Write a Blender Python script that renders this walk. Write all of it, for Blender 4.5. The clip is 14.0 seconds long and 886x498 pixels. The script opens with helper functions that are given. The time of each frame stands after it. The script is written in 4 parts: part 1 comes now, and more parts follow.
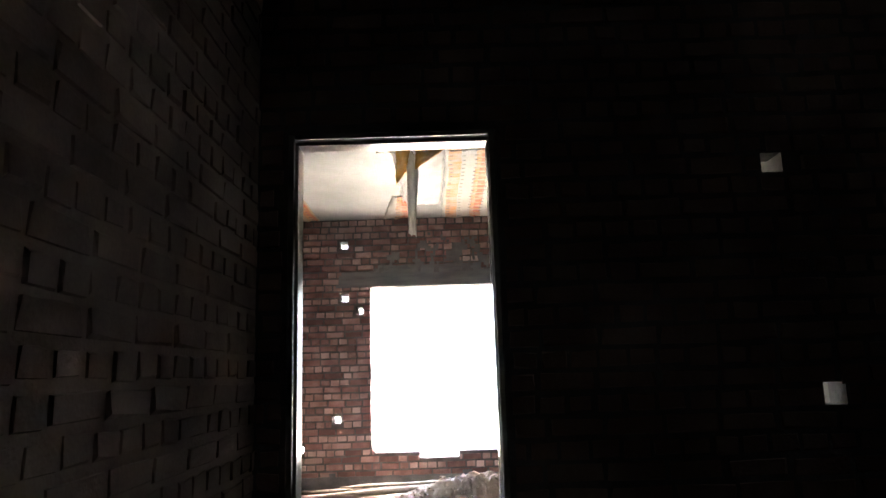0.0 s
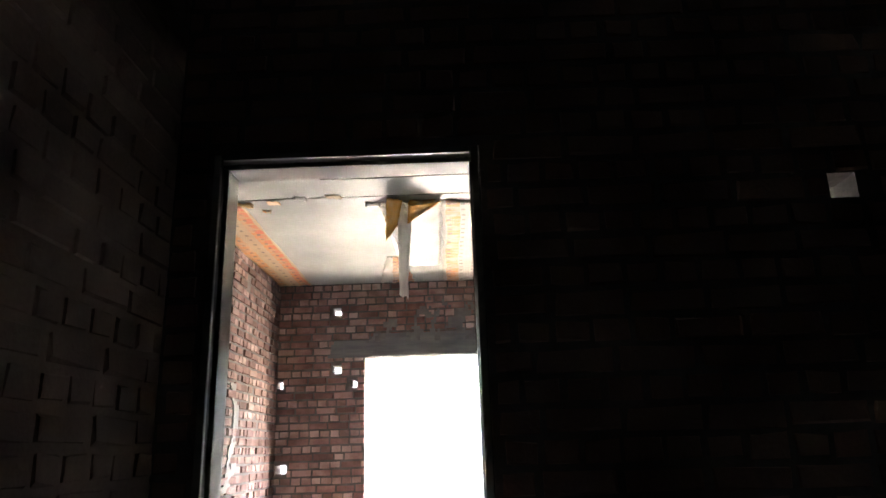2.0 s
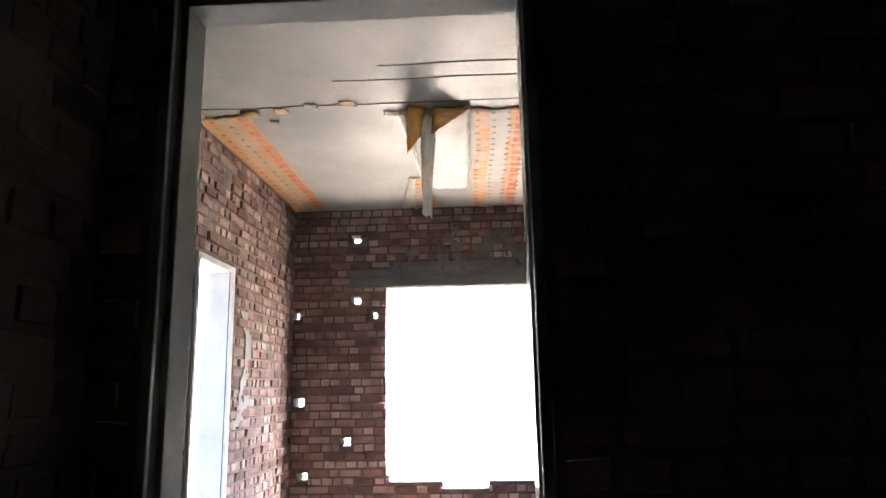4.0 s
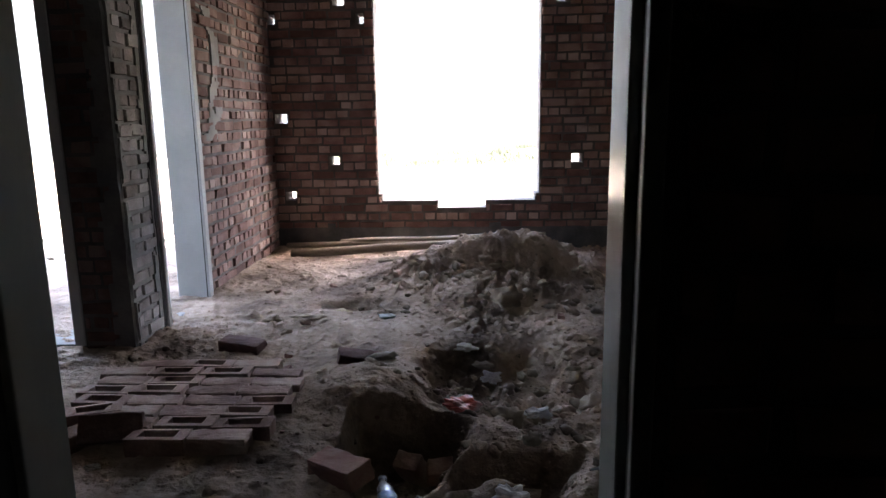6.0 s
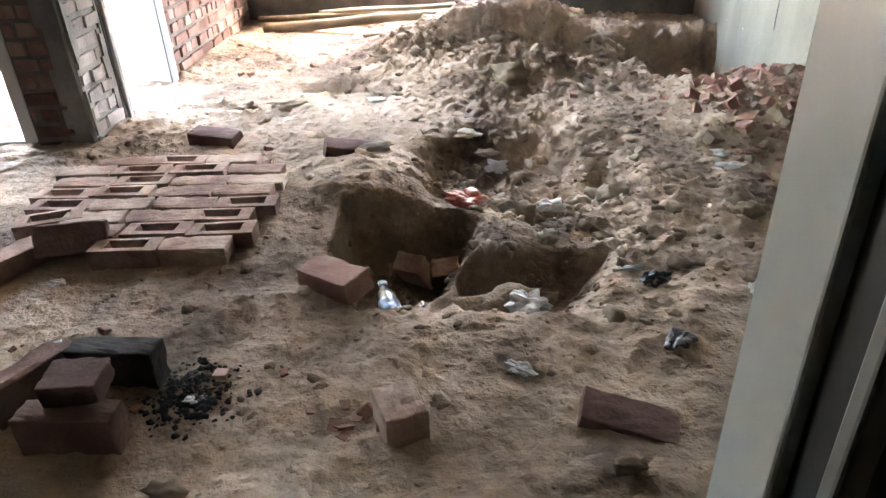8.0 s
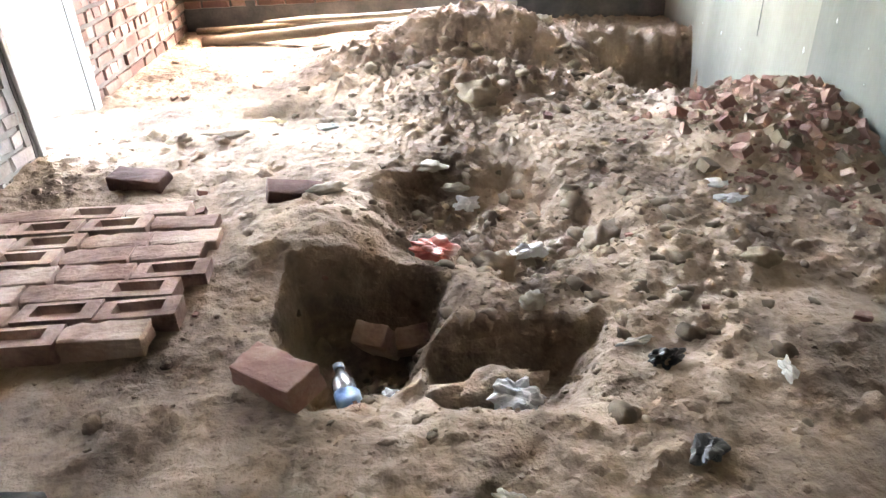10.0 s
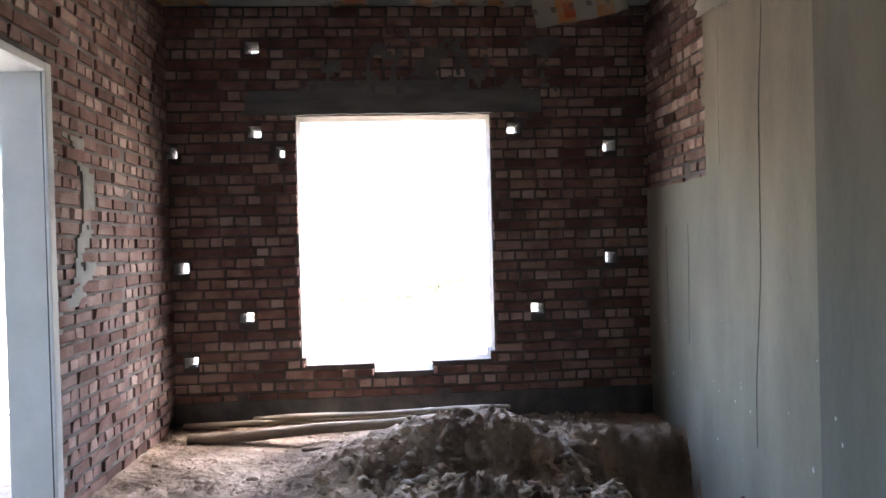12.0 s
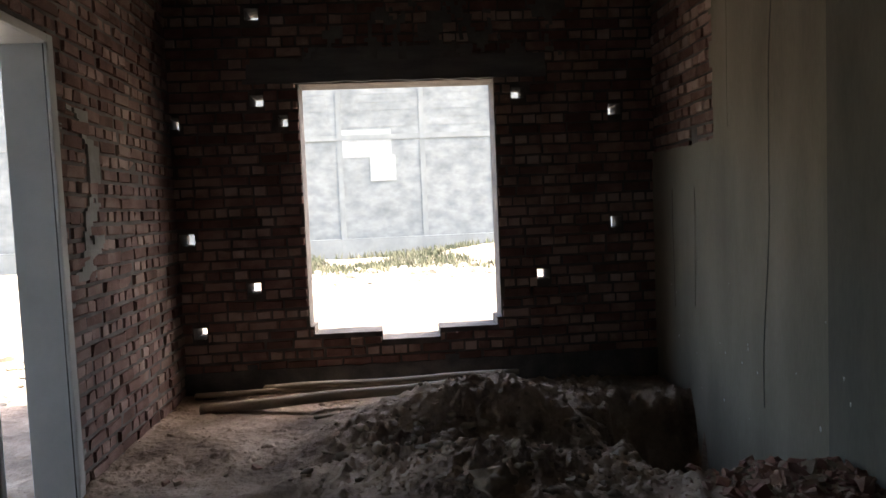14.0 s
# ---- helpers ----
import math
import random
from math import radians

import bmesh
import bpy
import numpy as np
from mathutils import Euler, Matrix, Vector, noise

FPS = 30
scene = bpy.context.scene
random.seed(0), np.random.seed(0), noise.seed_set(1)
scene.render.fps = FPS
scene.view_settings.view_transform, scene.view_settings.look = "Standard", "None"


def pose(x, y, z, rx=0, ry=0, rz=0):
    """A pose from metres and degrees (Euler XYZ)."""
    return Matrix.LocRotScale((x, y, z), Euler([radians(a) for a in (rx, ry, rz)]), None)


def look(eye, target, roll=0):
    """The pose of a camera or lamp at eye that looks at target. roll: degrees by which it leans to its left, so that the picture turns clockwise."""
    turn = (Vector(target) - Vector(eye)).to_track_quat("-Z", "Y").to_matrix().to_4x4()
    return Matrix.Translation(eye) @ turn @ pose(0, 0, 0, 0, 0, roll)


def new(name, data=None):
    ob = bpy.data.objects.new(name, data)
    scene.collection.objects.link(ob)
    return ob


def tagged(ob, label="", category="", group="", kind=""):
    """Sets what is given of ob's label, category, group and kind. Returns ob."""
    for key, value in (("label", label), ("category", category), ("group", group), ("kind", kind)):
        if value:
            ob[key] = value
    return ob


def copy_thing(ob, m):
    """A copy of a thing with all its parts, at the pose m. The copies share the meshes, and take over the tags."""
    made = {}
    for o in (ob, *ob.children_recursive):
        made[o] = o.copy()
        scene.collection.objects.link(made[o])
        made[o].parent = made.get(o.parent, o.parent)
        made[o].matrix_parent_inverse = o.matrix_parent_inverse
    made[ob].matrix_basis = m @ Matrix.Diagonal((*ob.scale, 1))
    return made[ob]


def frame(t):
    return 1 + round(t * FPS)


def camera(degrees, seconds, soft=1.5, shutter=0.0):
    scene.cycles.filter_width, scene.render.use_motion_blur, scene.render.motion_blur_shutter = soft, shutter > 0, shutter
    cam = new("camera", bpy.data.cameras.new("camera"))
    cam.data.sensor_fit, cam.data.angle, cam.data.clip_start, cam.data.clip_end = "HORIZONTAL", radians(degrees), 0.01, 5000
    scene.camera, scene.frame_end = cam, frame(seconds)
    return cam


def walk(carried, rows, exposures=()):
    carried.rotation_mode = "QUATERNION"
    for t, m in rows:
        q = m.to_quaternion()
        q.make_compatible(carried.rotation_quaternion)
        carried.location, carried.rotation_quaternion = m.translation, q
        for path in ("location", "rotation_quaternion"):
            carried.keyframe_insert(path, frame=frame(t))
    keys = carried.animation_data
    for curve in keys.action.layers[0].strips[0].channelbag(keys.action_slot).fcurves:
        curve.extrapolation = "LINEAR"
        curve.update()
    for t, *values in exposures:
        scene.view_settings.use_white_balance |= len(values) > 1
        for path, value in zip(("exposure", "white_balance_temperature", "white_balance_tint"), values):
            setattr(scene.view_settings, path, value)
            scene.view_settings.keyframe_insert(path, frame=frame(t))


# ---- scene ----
cam = camera(66.2, 14.0)

PATH = [
    (0, (0.554, 0.486, 1.218), (0.559, 2.453, 1.58), -1.8),
    (0.5, (0.55, 0.613, 1.234), (0.566, 2.56, 1.69), -1.4),
    (1, (0.539, 0.752, 1.258), (0.599, 2.686, 1.764), -2.1),
    (1.5, (0.591, 0.893, 1.258), (0.664, 2.831, 1.749), -2.8),
    (2, (0.678, 1.099, 1.271), (0.652, 3.017, 1.837), -1.8),
    (2.2, (0.697, 1.148, 1.279), (0.687, 3.065, 1.849), -2.0),
    (4.3, (0.631, 1.725, 1.26), (0.478, 3.698, 1.548), -0.6),
    (4.5, (0.626, 1.779, 1.254), (0.434, 3.767, 1.358), -0.7),
    (5, (0.557, 1.919, 1.21), (0.462, 3.917, 1.199), -1.2),
    (5.5, (0.518, 2.091, 1.184), (0.501, 4.079, 0.971), -1.1),
    (6, (0.574, 2.224, 1.134), (0.483, 4.184, 0.748), -0.8),
    (6.5, (0.603, 2.281, 1.104), (0.482, 4.187, 0.513), -2.2),
    (7, (0.592, 2.351, 1.071), (0.454, 4.212, 0.35), -1.8),
    (7.5, (0.538, 2.474, 1.043), (0.407, 4.267, 0.166), -2.0),
    (7.7, (0.513, 2.529, 1.039), (0.414, 4.293, 0.103), -2.1),
    (9.8, (0.529, 3.001, 1.034), (0.518, 4.689, -0.039), -2.3),
    (10, (0.51, 3.051, 1.04), (0.541, 4.781, 0.037), -2.7),
    (10.5, (0.452, 3.192, 1.11), (0.666, 5.009, 0.302), -2.5),
    (11, (0.472, 3.248, 1.179), (0.658, 5.158, 0.616), -2.3),
    (11.5, (0.491, 3.25, 1.229), (0.575, 5.23, 0.962), -1.6),
    (12, (0.431, 3.249, 1.268), (0.568, 5.245, 1.249), -1.5),
    (12.5, (0.435, 3.269, 1.301), (0.581, 5.254, 1.489), -1.5),
    (13, (0.42, 3.272, 1.314), (0.572, 5.248, 1.588), -1.9),
    (13.5, (0.404, 3.263, 1.297), (0.561, 5.256, 1.366), -2.2),
    (14, (0.368, 3.252, 1.282), (0.509, 5.244, 1.162), -2.4),
]
EXPOSURES = [(0, 7.9, 7400, 13), (2.2, 8.0, 7400, 13), (4.5, 7.35, 7200, 16), (5, 6.85, 7200, 16), (5.5, 5.85, 7200, 16), (6, 5.75, 7300, 16), (6.5, 6.1, 7600, 16), (7, 6.5, 7900, 16), (7.5, 7.6, 8900, 13), (10, 8.45, 9000, 13), (10.5, 8.1, 8800, 13), (11, 7.5, 7900, 13), (11.5, 6.6, 7300, 13), (12, 6.15, 7000, 13), (12.5, 5.85, 6900, 13), (13, 5.35, 6900, 13), (13.5, 4.85, 7300, 13), (14, 4.2, 7900, 13)]
walk(cam, [(t, look(eye, target, roll)) for t, eye, target, roll in PATH], EXPOSURES)

# ---- world, sun, exposure ----
world = bpy.data.worlds.new("overcast_sky")
scene.world = world
world.use_nodes = True
wn = world.node_tree.nodes
sky = wn.new("ShaderNodeTexSky")
sky.sky_type = "NISHITA"
sky.sun_disc = False
sky.sun_elevation = radians(58)
sky.sun_rotation = radians(93)
sky.air_density = 1.0
sky.dust_density = 4.0
world.node_tree.links.new(sky.outputs[0], wn["Background"].inputs[0])
wn["Background"].inputs[1].default_value = 0.15

sun_data = bpy.data.lights.new("sun", "SUN")
sun_data.energy = 0.5
sun_data.angle = radians(12)
sun_data.color = (1.0, 0.96, 0.9)
sun = new("sun", sun_data)
sun.matrix_world = look((10, -0.5, 18), (0, 0, 0))


# ---- materials ----
def material(name, colours, scale=6.0, rough=0.9, bump=0.3, fine=60.0, metal=0.0, vary=0.0, spec=0.3, detail=8.0, stretch=(1, 1, 1)):
    """Noise between the colours at two scales, fine relief, and a shift from piece to piece."""
    m = bpy.data.materials.new(name)
    m.use_nodes = True
    nt = m.node_tree
    n, link = nt.nodes, nt.links.new
    bsdf = n["Principled BSDF"]
    mp = n.new("ShaderNodeMapping")
    mp.inputs["Scale"].default_value = stretch
    geo = n.new("ShaderNodeNewGeometry")
    link(geo.outputs["Position"], mp.inputs[0])
    a = n.new("ShaderNodeTexNoise")
    a.inputs["Scale"].default_value, a.inputs["Detail"].default_value = scale, detail
    b = n.new("ShaderNodeTexNoise")
    b.inputs["Scale"].default_value, b.inputs["Detail"].default_value = fine, 6.0
    link(mp.outputs[0], a.inputs["Vector"])
    link(mp.outputs[0], b.inputs["Vector"])
    mix = n.new("ShaderNodeMath")
    mix.operation = "MULTIPLY_ADD"
    mix.inputs[1].default_value = 0.35
    link(b.outputs[0], mix.inputs[0])
    half = n.new("ShaderNodeMath")
    half.operation = "MULTIPLY_ADD"
    half.inputs[1].default_value, half.inputs[2].default_value = 1.5, -0.42
    link(a.outputs[0], half.inputs[0])
    link(half.outputs[0], mix.inputs[2])
    out = mix.outputs[0]
    if vary:
        info = n.new("ShaderNodeObjectInfo")
        add = n.new("ShaderNodeMath")
        add.operation = "ADD"
        link(info.outputs["Random"], add.inputs[0])
        link(geo.outputs["Random Per Island"], add.inputs[1])
        fr = n.new("ShaderNodeMath")
        fr.operation = "FRACT"
        link(add.outputs[0], fr.inputs[0])
        sh = n.new("ShaderNodeMath")
        sh.operation = "MULTIPLY_ADD"
        sh.inputs[1].default_value = vary
        link(fr.outputs[0], sh.inputs[0])
        off = n.new("ShaderNodeMath")
        off.operation = "SUBTRACT"
        off.inputs[1].default_value = vary / 2
        link(out, off.inputs[0])
        link(off.outputs[0], sh.inputs[2])
        out = sh.outputs[0]
    ramp = n.new("ShaderNodeValToRGB")
    while len(ramp.color_ramp.elements) < len(colours):
        ramp.color_ramp.elements.new(0.5)
    for k, c in enumerate(colours):
        ramp.color_ramp.elements[k].position = 0.15 + 0.7 * k / max(1, len(colours) - 1)
        ramp.color_ramp.elements[k].color = (*c, 1)
    link(out, ramp.inputs[0])
    link(ramp.outputs[0], bsdf.inputs["Base Color"])
    bsdf.inputs["Roughness"].default_value = rough
    bsdf.inputs["Metallic"].default_value = metal
    bsdf.inputs["Specular IOR Level"].default_value = spec
    if bump:
        bp = n.new("ShaderNodeBump")
        bp.inputs["Strength"].default_value, bp.inputs["Distance"].default_value = bump, 0.012
        link(mix.outputs[0], bp.inputs["Height"])
        link(bp.outputs[0], bsdf.inputs["Normal"])
    return m


def printed_paper(name, base, orange, dark):
    """Cement-bag paper with bands of orange print and rows of small marks across them."""
    m = material(name, [base, tuple(c * 0.8 for c in base)], 3.0, 0.7, 0.25, 30)
    nt = m.node_tree
    n, link = nt.nodes, nt.links.new
    bsdf = n["Principled BSDF"]
    ground = bsdf.inputs["Base Color"].links[0].from_socket
    co = n.new("ShaderNodeTexCoord")
    wob = n.new("ShaderNodeTexNoise")
    wob.inputs["Scale"].default_value = 2.0
    link(co.outputs["UV"], wob.inputs["Vector"])
    wob.inputs["Detail"].default_value = 6.0
    warp = n.new("ShaderNodeVectorMath")
    warp.operation = "MULTIPLY_ADD"
    warp.inputs[1].default_value = (0.06, 0.06, 0.0)
    link(wob.outputs["Color"], warp.inputs[0])
    link(co.outputs["UV"], warp.inputs[2])
    sep = n.new("ShaderNodeSeparateXYZ")
    link(warp.outputs[0], sep.inputs[0])
    worn = n.new("ShaderNodeTexNoise")
    worn.inputs["Scale"].default_value, worn.inputs["Detail"].default_value = 7.0, 8.0
    link(co.outputs["UV"], worn.inputs["Vector"])
    keep = n.new("ShaderNodeMapRange")
    keep.inputs[1].default_value, keep.inputs[2].default_value = 0.36, 0.58
    keep.inputs[3].default_value, keep.inputs[4].default_value = 0.25, 0.95
    link(worn.outputs[0], keep.inputs[0])

    def step(src, mul, lo):
        a = n.new("ShaderNodeMath")
        a.operation = "MULTIPLY"
        a.inputs[1].default_value = mul
        link(src, a.inputs[0])
        b = n.new("ShaderNodeMath")
        b.operation = "FRACT"
        link(a.outputs[0], b.inputs[0])
        c = n.new("ShaderNodeMath")
        c.operation = "GREATER_THAN"
        c.inputs[1].default_value = lo
        link(b.outputs[0], c.inputs[0])
        return c.outputs[0]

    def times(a, b):
        k = n.new("ShaderNodeMath")
        k.operation = "MULTIPLY"
        link(a, k.inputs[0])
        link(b, k.inputs[1])
        return k.outputs[0]

    band = step(sep.outputs[0], 4.2, 0.55)
    bites = step(sep.outputs[1], 11.0, 0.12)
    red = times(step(sep.outputs[0], 2.1, 0.86), step(sep.outputs[1], 7.0, 0.25))
    marks = times(step(sep.outputs[0], 9.3, 0.72), step(sep.outputs[1], 8.0, 0.68))
    col = ground
    for mask, c in ((times(band, bites), orange), (red, (0.42, 0.11, 0.06)), (marks, dark)):
        mx = n.new("ShaderNodeMixRGB")
        link(times(mask, keep.outputs[0]), mx.inputs[0])
        link(col, mx.inputs[1])
        mx.inputs[2].default_value = (*c, 1)
        col = mx.outputs[0]
    link(col, bsdf.inputs["Base Color"])
    return m


def dirt(name, colours):
    """Dusty earth: colour at three scales, with relief of crumbs and grains."""
    m = material(name, colours, 2.6, 0.98, 0.0, 30, detail=14)
    n, link = m.node_tree.nodes, m.node_tree.links.new
    geo = n.new("ShaderNodeNewGeometry")
    last = None
    for kind, scale, strength, distance in (("ShaderNodeTexNoise", 12.0, 0.8, 0.035), ("ShaderNodeTexNoise", 45.0, 0.7, 0.014), ("ShaderNodeTexNoise", 130.0, 0.6, 0.006)):
        tex = n.new(kind)
        tex.inputs["Scale"].default_value = scale
        if kind == "ShaderNodeTexNoise":
            tex.inputs["Detail"].default_value = 10.0
        link(geo.outputs["Position"], tex.inputs["Vector"])
        bp = n.new("ShaderNodeBump")
        bp.inputs["Strength"].default_value, bp.inputs["Distance"].default_value = strength, distance
        link(tex.outputs[0], bp.inputs["Height"])
        if last:
            link(last, bp.inputs["Normal"])
        last = bp.outputs[0]
    link(last, n["Principled BSDF"].inputs["Normal"])
    return m


# Far-wall bricks raised, side-wall bricks toned down: uneven room light put into colour.
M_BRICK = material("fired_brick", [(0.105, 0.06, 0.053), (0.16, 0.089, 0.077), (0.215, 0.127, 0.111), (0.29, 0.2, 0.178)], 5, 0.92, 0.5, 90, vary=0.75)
M_BRICK_DUSTY_DIM = material("dim_dusty_brick", [(0.07, 0.038, 0.032), (0.108, 0.06, 0.051), (0.145, 0.088, 0.075), (0.2, 0.14, 0.122)], 6, 0.95, 0.5, 90, vary=0.6)
M_BRICK_PACK = material("earth_stained_brick", [(0.155, 0.092, 0.074), (0.24, 0.152, 0.124), (0.32, 0.222, 0.182), (0.40, 0.305, 0.25)], 8, 0.95, 0.6, 80, vary=0.35)
M_BRICK_END = material("brick_header", [(0.145, 0.088, 0.076), (0.215, 0.138, 0.12), (0.3, 0.212, 0.186), (0.39, 0.3, 0.267)], 5, 0.92, 0.5, 90, vary=0.6)
M_BRICK_WEST_DIM = material("dim_pinkish_brick_header", [(0.095, 0.056, 0.05), (0.145, 0.088, 0.078), (0.2, 0.132, 0.117), (0.28, 0.205, 0.185)], 6, 0.95, 0.5, 90, vary=0.6)
M_BRICK_GRIMY = material("grimy_brick", [(0.11, 0.075, 0.063), (0.17, 0.112, 0.094), (0.23, 0.16, 0.135)], 4, 0.95, 0.5, 90, vary=0.12)
M_BRICK_RED = material("red_brick", [(0.175, 0.088, 0.07), (0.235, 0.125, 0.1), (0.29, 0.2, 0.165)], 7, 0.9, 0.5, 90, vary=0.3)
M_RUBBLE = material("dusty_brick_rubble", [(0.13, 0.065, 0.05), (0.19, 0.105, 0.082), (0.27, 0.19, 0.15)], 12, 0.95, 0.7, 60, vary=0.4)
M_SOOT = material("sooty_brick", [(0.008, 0.008, 0.009), (0.02, 0.018, 0.018), (0.05, 0.045, 0.04)], 9, 0.95, 0.4, 80)
M_MORTAR = material("mortar", [(0.055, 0.05, 0.048), (0.088, 0.08, 0.076), (0.13, 0.118, 0.11)], 7, 0.95, 0.6, 70)
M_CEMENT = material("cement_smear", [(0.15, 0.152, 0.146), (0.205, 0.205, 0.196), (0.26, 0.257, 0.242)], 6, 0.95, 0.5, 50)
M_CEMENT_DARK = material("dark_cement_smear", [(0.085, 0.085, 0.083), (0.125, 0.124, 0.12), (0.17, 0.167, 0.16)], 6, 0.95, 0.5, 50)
M_BRICK_WASHED = material("cement_washed_brick", [(0.15, 0.128, 0.12), (0.23, 0.206, 0.195), (0.31, 0.286, 0.272), (0.4, 0.372, 0.352)], 6, 0.95, 0.5, 80, vary=0.5)
M_LINTEL = material("concrete_lintel", [(0.085, 0.09, 0.095), (0.125, 0.128, 0.13), (0.165, 0.163, 0.16)], 5, 0.95, 0.4, 60, stretch=(0.5, 1, 3))
M_PLASTER = material("cement_plaster", [(0.13, 0.122, 0.098), (0.18, 0.168, 0.135), (0.225, 0.212, 0.172)], 2.2, 0.9, 0.12, 45, stretch=(1, 1.6, 0.35))
# Pale only to throw light back into the dark room, on unseen walls.
M_PLASTER_BOUNCE = material("pale_bounce_plaster", [(0.38, 0.365, 0.33), (0.46, 0.44, 0.4), (0.53, 0.51, 0.47)], 2.2, 0.9, 0.12, 45)
M_PLASTER_GREEN = material("greenish_plaster", [(0.075, 0.077, 0.066), (0.105, 0.106, 0.09), (0.135, 0.133, 0.113)], 2.2, 0.9, 0.12, 45, stretch=(1, 1.6, 0.35))
M_CEILING = material("bare_concrete", [(0.165, 0.176, 0.168), (0.215, 0.226, 0.215), (0.275, 0.284, 0.268)], 1.6, 0.55, 0.15, 35)
M_DIRT = dirt("dry_dirt", [(0.085, 0.059, 0.044), (0.185, 0.134, 0.101), (0.29, 0.217, 0.166), (0.42, 0.325, 0.254)])
M_CLOD = material("dirt_clod", [(0.10, 0.074, 0.052), (0.2, 0.153, 0.11), (0.33, 0.265, 0.2)], 3, 0.98, 0.9, 45, vary=0.1)
M_DAMP = material("damp_dug_earth", [(0.09, 0.067, 0.048), (0.165, 0.126, 0.092), (0.26, 0.205, 0.153)], 3, 0.97, 0.9, 45, vary=0.3)
M_SAND = material("pale_sand", [(0.18, 0.16, 0.128), (0.26, 0.232, 0.19), (0.33, 0.296, 0.245)], 0.8, 0.97, 0.5, 14)
M_GRASS = material("sparse_grass", [(0.06, 0.068, 0.042), (0.09, 0.098, 0.062), (0.15, 0.142, 0.105)], 1.0, 0.95, 0.6, 40, vary=0.4)
M_PAINT = material("white_gloss_paint", [(0.36, 0.375, 0.37), (0.45, 0.46, 0.45)], 4, 0.45, 0.03, 30, spec=0.3)
M_FRAME = material("grey_gloss_frame", [(0.30, 0.315, 0.305), (0.38, 0.39, 0.375)], 4, 0.2, 0.03, 30, spec=0.5)
# Frame grey darkened for the casing: its unlit front is put into the colour.
M_CASING = material("shaded_grey_casing", [(0.12, 0.125, 0.12), (0.17, 0.172, 0.165)], 5, 0.45, 0.05, 30)
M_GROOVE = material("dark_seal", [(0.015, 0.015, 0.016), (0.03, 0.03, 0.03)], 8, 0.6, 0.1, 40)
M_WOOD = material("weathered_wood", [(0.11, 0.085, 0.062), (0.2, 0.165, 0.128), (0.28, 0.24, 0.19)], 4, 0.85, 0.5, 60, stretch=(0.25, 3, 3))
M_PLASTIC = material("clear_white_plastic", [(0.42, 0.42, 0.42), (0.6, 0.61, 0.63)], 12, 0.3, 0.3, 50, spec=0.5)
M_BOTTLE = material("clear_bottle_plastic", [(0.09, 0.095, 0.1), (0.17, 0.175, 0.18), (0.4, 0.42, 0.43)], 18, 0.12, 0.3, 50, spec=0.7)
M_BLUE = material("blue_label_plastic", [(0.05, 0.13, 0.28), (0.12, 0.23, 0.38), (0.34, 0.4, 0.45)], 14, 0.3, 0.3, 50, spec=0.5)
M_REDBAG = material("red_white_wrapper", [(0.42, 0.04, 0.025), (0.5, 0.12, 0.08), (0.62, 0.5, 0.45)], 9, 0.4, 0.3, 40, spec=0.5)
M_BLACKBAG = material("black_plastic", [(0.01, 0.01, 0.011), (0.03, 0.03, 0.032)], 10, 0.3, 0.3, 40, spec=0.5)
M_STONE = material("pale_stone", [(0.17, 0.145, 0.115), (0.24, 0.21, 0.17), (0.32, 0.285, 0.235)], 10, 0.9, 0.5, 60, vary=0.4)
M_SANDSTONE = material("yellow_stone", [(0.24, 0.185, 0.11), (0.33, 0.26, 0.165)], 10, 0.9, 0.5, 60)
M_BLOCKWORK = material("grey_blockwork", [(0.082, 0.092, 0.094), (0.112, 0.124, 0.126), (0.148, 0.16, 0.161)], 2.2, 0.95, 0.5, 7, stretch=(1, 1, 1.6))
M_FARPALE = material("weathered_render", [(0.095, 0.106, 0.107), (0.118, 0.13, 0.131), (0.147, 0.158, 0.157)], 1.5, 0.95, 0.2, 8)
M_PATCH = material("patchy_pale_render", [(0.145, 0.155, 0.155), (0.175, 0.185, 0.184), (0.215, 0.225, 0.222)], 2, 0.9, 0.2, 9)
M_PALE = material("pale_render", [(0.32, 0.32, 0.31), (0.42, 0.42, 0.40)], 2, 0.9, 0.2, 20)
M_PRINT = printed_paper("orange_printed_bag_paper", (0.42, 0.405, 0.36), (0.5, 0.23, 0.085), (0.12, 0.12, 0.12))
M_PRINT_DIRTY = printed_paper("dirty_orange_bag_paper", (0.34, 0.26, 0.17), (0.42, 0.17, 0.055), (0.12, 0.1, 0.08))
M_BAGPAPER = material("grey_white_bag_paper", [(0.45, 0.45, 0.43), (0.6, 0.6, 0.57)], 5, 0.55, 0.3, 30)
M_FILM = material("milky_plastic_film", [(0.5, 0.49, 0.46), (0.64, 0.63, 0.59)], 5, 0.35, 0.3, 30, spec=0.5)
M_ORANGE = material("orange_bag_paper", [(0.6, 0.33, 0.08), (0.68, 0.46, 0.2), (0.6, 0.55, 0.46)], 6, 0.6, 0.2, 30)
M_CRACK = material("crack_line", [(0.05, 0.05, 0.045), (0.09, 0.09, 0.08)], 20, 0.95, 0, 40)


